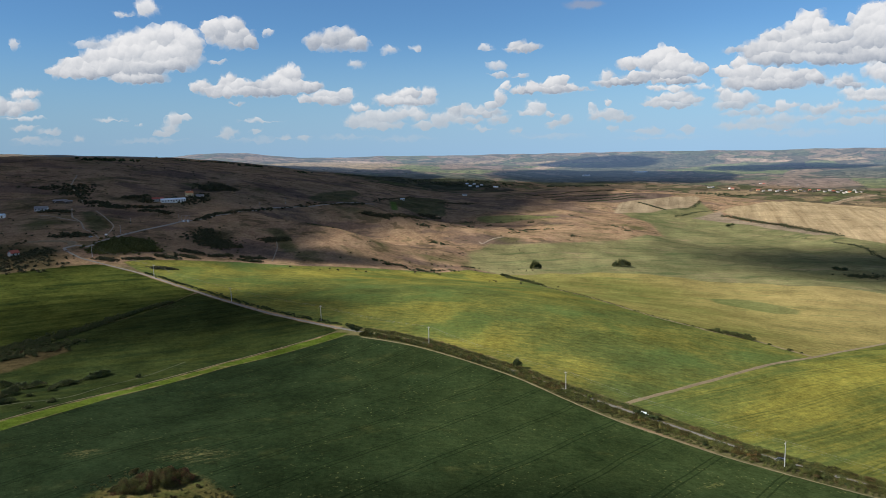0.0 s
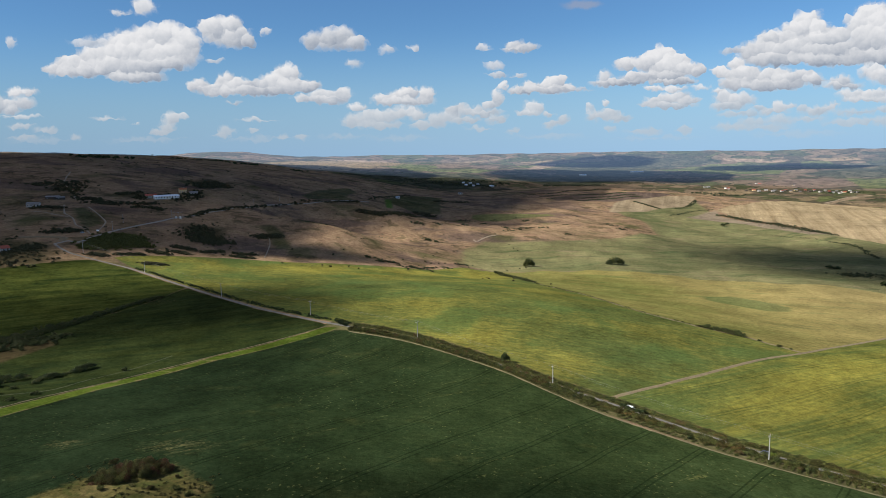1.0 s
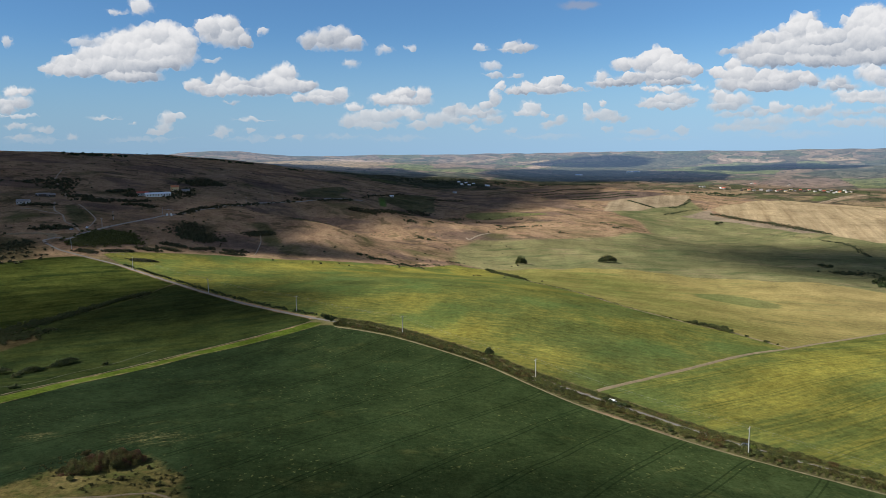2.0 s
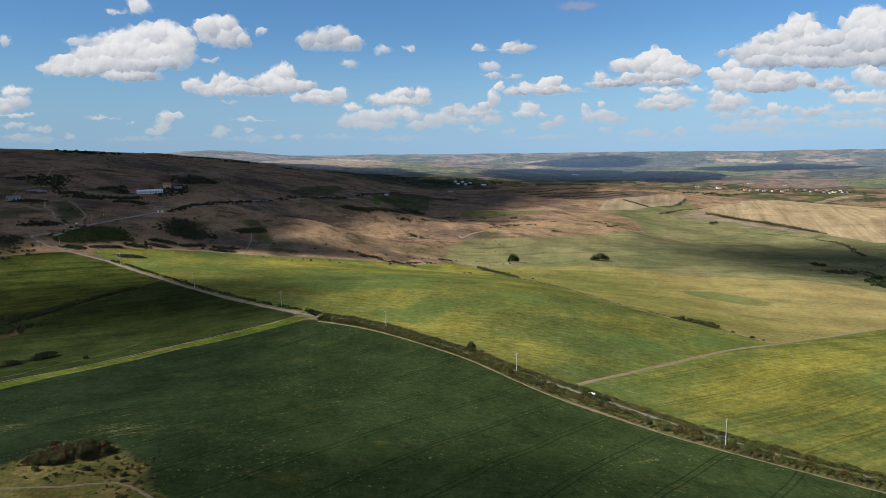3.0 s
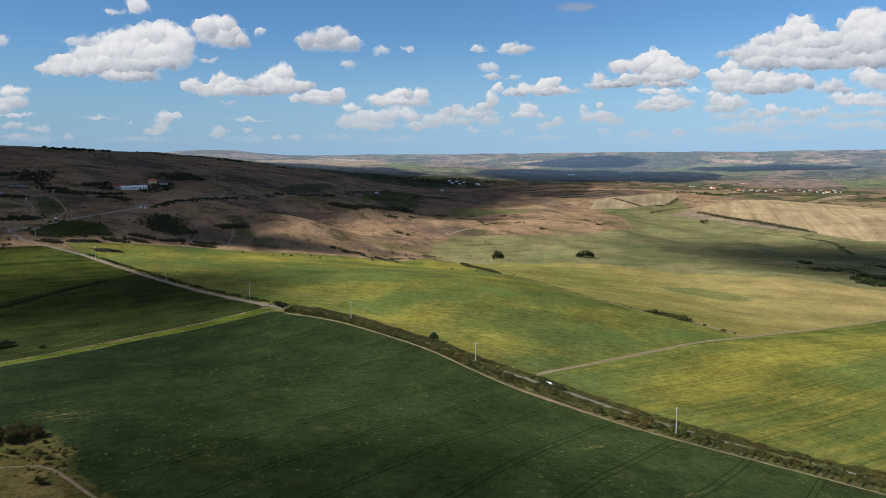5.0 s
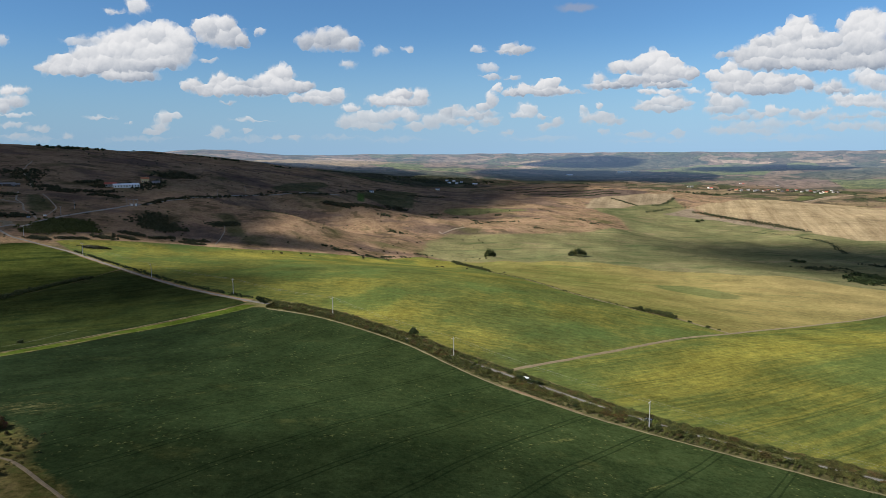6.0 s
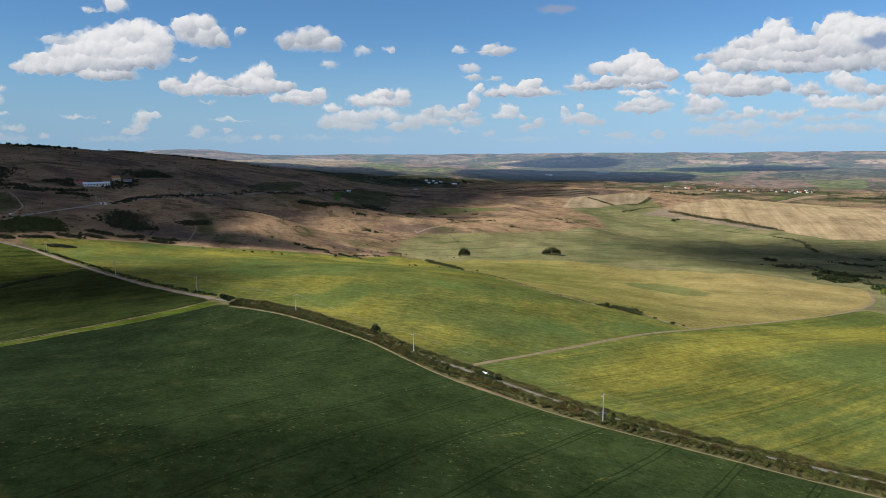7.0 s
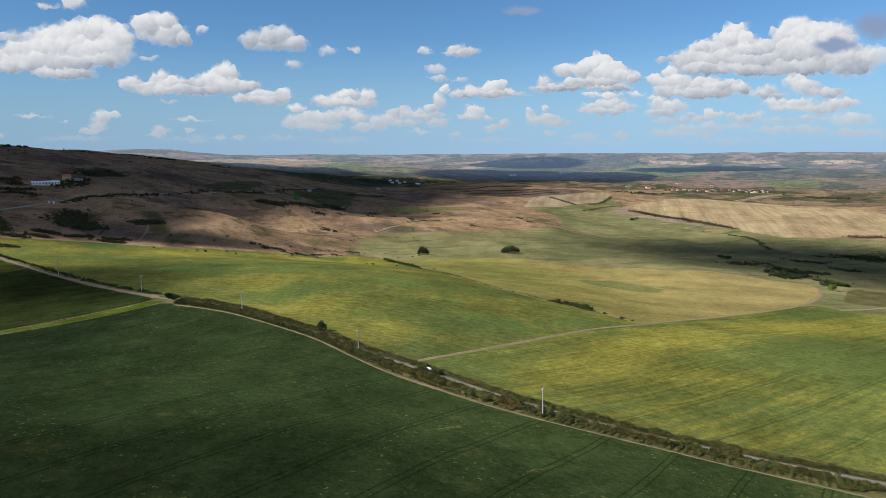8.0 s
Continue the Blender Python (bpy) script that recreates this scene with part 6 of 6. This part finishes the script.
make_house("house", -414, 789, radians(10), 14, 6, 1.8, 1.2, DARK_BOARDS, GREY_ROOF, "low ruined farm building with dark boards", 3)
make_house("house", -406, 790, radians(30), 8, 5, 1.8, 1.2, DARK_BOARDS, GREY_ROOF, "small dark boarded shed beside the ruin", 2)
make_house("house", -59, 1343, radians(10), 7, 4, 2.2, 1.0, WHITE_WALL, METAL_ROOF, "small white field hut with sheet roof", 2)
make_house("house", -432, 708, radians(5), 7, 5, 2.4, 1.4, WHITE_WALL, METAL_ROOF, "small white shed with sheet roof", 2)
make_house("house", -332, 556, radians(60), 6.5, 5, 2.2, 2.0, GREY_WALL, RED_ROOF, "small house with steep red roof among bushes", 2)

VILLAGE = random.Random(12)
WHITEWASHED = (0, 2, 4, 25, 27, 28, 30)
for spot, (vx, vy) in enumerate(((995, 2545), (995, 2515), (1045, 2485), (1050, 2475), (1285, 2770), (1300, 2780), (1425, 2755), (1410, 2695), (1085, 2410), (1115, 2420), (1115, 2380), (1150, 2405), (1135, 2325), (1180, 2400), (1175, 2345), (1250, 2470), (1205, 2345), (1285, 2465), (1260, 2390), (1310, 2450), (1280, 2365), (1320, 2410), (1300, 2335), (1325, 2350), (1320, 2320), (1320, 2295), (1340, 2310), (1330, 2275), (1345, 2285), (1350, 2280), (1420, 2370), (1370, 2270), (1385, 2270))):
    make_house("house", vx, vy, VILLAGE.uniform(-0.6, 0.6), VILLAGE.uniform(7, 12), VILLAGE.uniform(6, 8), VILLAGE.uniform(2.6, 3.6), VILLAGE.uniform(1.8, 2.4),
               WHITE_WALL if spot in WHITEWASHED else VILLAGE.choice((GREY_WALL, GREY_WALL, DARK_BOARDS, CREAM_WALL)), VILLAGE.choice((RED_ROOF, GREY_ROOF, DARK_BOARDS, GREY_ROOF)), "far village house with pale walls", 2)["group"] = "far village"
for vx, vy in ((120, 2570), (125, 2465), (145, 2555), (150, 2440), (170, 2520), (210, 2455), (215, 2430)):
    make_house("house", vx, vy, VILLAGE.uniform(-0.6, 0.6), 10, 8, 3.2, 2.4, GREY_WALL, VILLAGE.choice((GREY_ROOF, METAL_ROOF)), "house in the wooded valley", 2)["group"] = "valley houses"
make_house("house", 71, 1624, 0.2, 9, 6, 2.4, 1.6, WHITE_WALL, GREY_ROOF, "small white cottage on the bare crest", 2)
make_house("factory", 1090, 3730, 0.1, 70, 22, 6, 2.0, WHITE_WALL, METAL_ROOF, "long white factory shed in the far valley", 6, "factory")
make_house("factory", 755, 3510, 0.1, 34, 18, 6, 2.0, WHITE_WALL, METAL_ROOF, "white warehouse in the far valley", 4, "factory")

# ---- parked vehicles ----


def make_car(x, y, turn, paint, label, tall=1.0):
    root = new("car")
    bm = bmesh.new()
    side = ((-2.2, 0.35), (-2.25, 0.8), (-1.95, 1.0), (-1.65, 1.75 * tall), (0.7, 1.75 * tall), (1.3, 1.1), (2.15, 0.95), (2.25, 0.4))
    rows = [[bm.verts.new((px, w * (0.82 if pz > 1.2 else 1.0), pz)) for px, pz in side] for w in (-0.88, 0.88)]
    n = len(side)
    for k in range(n):
        bm.faces.new((rows[0][k], rows[0][(k + 1) % n], rows[1][(k + 1) % n], rows[1][k]))
    bm.faces.new(rows[0][::-1])
    bm.faces.new(rows[1])
    bmesh.ops.recalc_face_normals(bm, faces=bm.faces[:])
    part("body", bevelled(bm, 0.05), paint, root)
    for s in (-1, 1):
        bm = bmesh.new()
        box(bm, (-0.4, s * 0.80, 1.36), (1.9, 0.06, 0.42), Matrix.Rotation(s * 0.2, 4, "X"))
        part("window", bm, DARK_GLASS, root)
    bm = bmesh.new()
    box(bm, (1.05, 0, 1.40), (0.06, 1.35, 0.62), Matrix.Rotation(-0.75, 4, "Y"))
    part("windscreen", bm, DARK_GLASS, root)
    for px in (-1.4, 1.4):
        for s in (-1, 1):
            m = Matrix.Translation((px, s * 0.8, 0.33)) @ Matrix.Rotation(math.pi / 2, 4, "X")
            bm = bmesh.new()
            bmesh.ops.create_cone(bm, cap_ends=True, segments=14, radius1=0.33, radius2=0.33, depth=0.22, matrix=m)
            wheel = part("wheel", bevelled(bm, 0.03), RUBBER, root)
            bm = bmesh.new()
            bmesh.ops.create_cone(bm, cap_ends=True, segments=12, radius1=0.2, radius2=0.2, depth=0.25, matrix=m)
            part("rim", bm, STEEL, wheel)
    root.location = (x, y, surf(x, y) + 0.1)
    root.rotation_euler = (0, 0, turn)
    root.scale = (0.8, 0.8, 0.8)
    return tagged(root, label, "car")


def make_trailer(x, y, turn):
    """A low white box trailer: body with rims, drawbar and two wheels."""
    root = new("trailer")
    bm = bmesh.new()
    box(bm, (0, 0, 0.62), (2.3, 1.1, 0.42))
    part("body", bevelled(bm, 0.05), CAR_WHITE, root)
    bm = bmesh.new()
    box(bm, (0, 0, 0.86), (2.36, 1.16, 0.05))
    part("lid", bevelled(bm, 0.02), CAR_WHITE, root)
    bm = bmesh.new()
    box(bm, (1.7, 0, 0.5), (1.0, 0.1, 0.1))
    part("drawbar", bevelled(bm, 0.01), STEEL, root)
    for side in (-0.62, 0.62):
        bm = bmesh.new()
        m = Matrix.Translation((0, side, 0.3)) @ Matrix.Rotation(math.pi / 2, 4, "X")
        bmesh.ops.create_cone(bm, cap_ends=True, segments=14, radius1=0.3, radius2=0.3, depth=0.18, matrix=m)
        part("wheel", bevelled(bm, 0.03), RUBBER, root)
    root.location = (x, y, surf(x, y) + 0.1)
    root.rotation_euler = (0, 0, turn)
    return tagged(root, "low white box trailer standing on the narrow road", "trailer")


make_trailer(79.2, 247.9, radians(-45))
make_car(113, 211, radians(-35), CAR_DARK, "dark blue car parked beside the power pole", 0.85)
make_car(-297, 640, radians(95), CAR_WHITE, "white car on the hillside road")
make_car(-305, 628, radians(60), CAR_GREY, "grey car on the hillside road")

# ---- clouds overhead, beside and above the view ----


def make_cloud(shade_x, shade_y, height, rx, ry, turn, seed, vapour=VAPOUR):
    """A flat-based cumulus that hangs sunward of the ground it shades."""
    ground = surf(shade_x, shade_y)
    m = SUN_WAY * ((height - ground) / SUN_WAY.z)
    bm = bmesh.new()
    bmesh.ops.create_icosphere(bm, subdivisions=4, radius=1.0)
    for v in bm.verts:
        p = v.co.copy()
        lump = noise.fractal(p * 1.6 + Vector((seed, seed * 2, 0)), 1.0, 2.0, 4)
        v.co = p * (1 + 0.16 * lump)
        v.co.z = v.co.z * 0.8 if v.co.z > 0 else v.co.z * 0.18
    for f in bm.faces:
        f.smooth = True
    ob = new("cloud", mesh_of("cloud", bm, vapour))
    ob.location = (shade_x + m.x, shade_y + m.y, height)
    ob.scale = (rx, ry, min(rx, ry) * 0.45)
    ob.rotation_euler = (0, 0, turn)
    return tagged(ob, "white flat-based cumulus cloud drifting over the fields", "cloud", "drifting clouds")


make_cloud(-715, 830, 720, 465, 440, 0.0, 1)
make_cloud(-445, 1435, 900, 640, 430, 0.98, 2)
make_cloud(-190, 405, 420, 190, 98, 0.35, 9, SOFT_VAPOUR)
make_cloud(-125, 685, 420, 85, 36, 0.35, 4, THIN_VAPOUR)
make_cloud(-105, 415, 420, 115, 52, -0.6, 15, FAINT_VAPOUR)
# unseen faint cloud, added only to dim the near part of the dark crop
make_cloud(0, 135, 420, 100, 62, 0.2, 10, FAINT_VAPOUR)
make_cloud(620, 930, 620, 330, 250, 0.0, 5, THIN_VAPOUR)
make_cloud(5, 1635, 900, 640, 290, 0.785, 11, FAR_VAPOUR)
make_cloud(-185, 1115, 700, 340, 190, 0.78, 13, FAR_VAPOUR)
make_cloud(-620, 2250, 1000, 720, 620, 0.0, 14)
make_cloud(-860, 3000, 1000, 720, 760, 0.0, 16)
make_cloud(120, 2580, 950, 620, 430, 0.1, 3, SOFT_VAPOUR)
make_cloud(790, 3330, 1250, 560, 640, -0.4, 8)
make_cloud(1000, 4330, 1500, 420, 200, 0.1, 12)
make_cloud(1830, 3700, 1400, 460, 320, -0.3, 7)
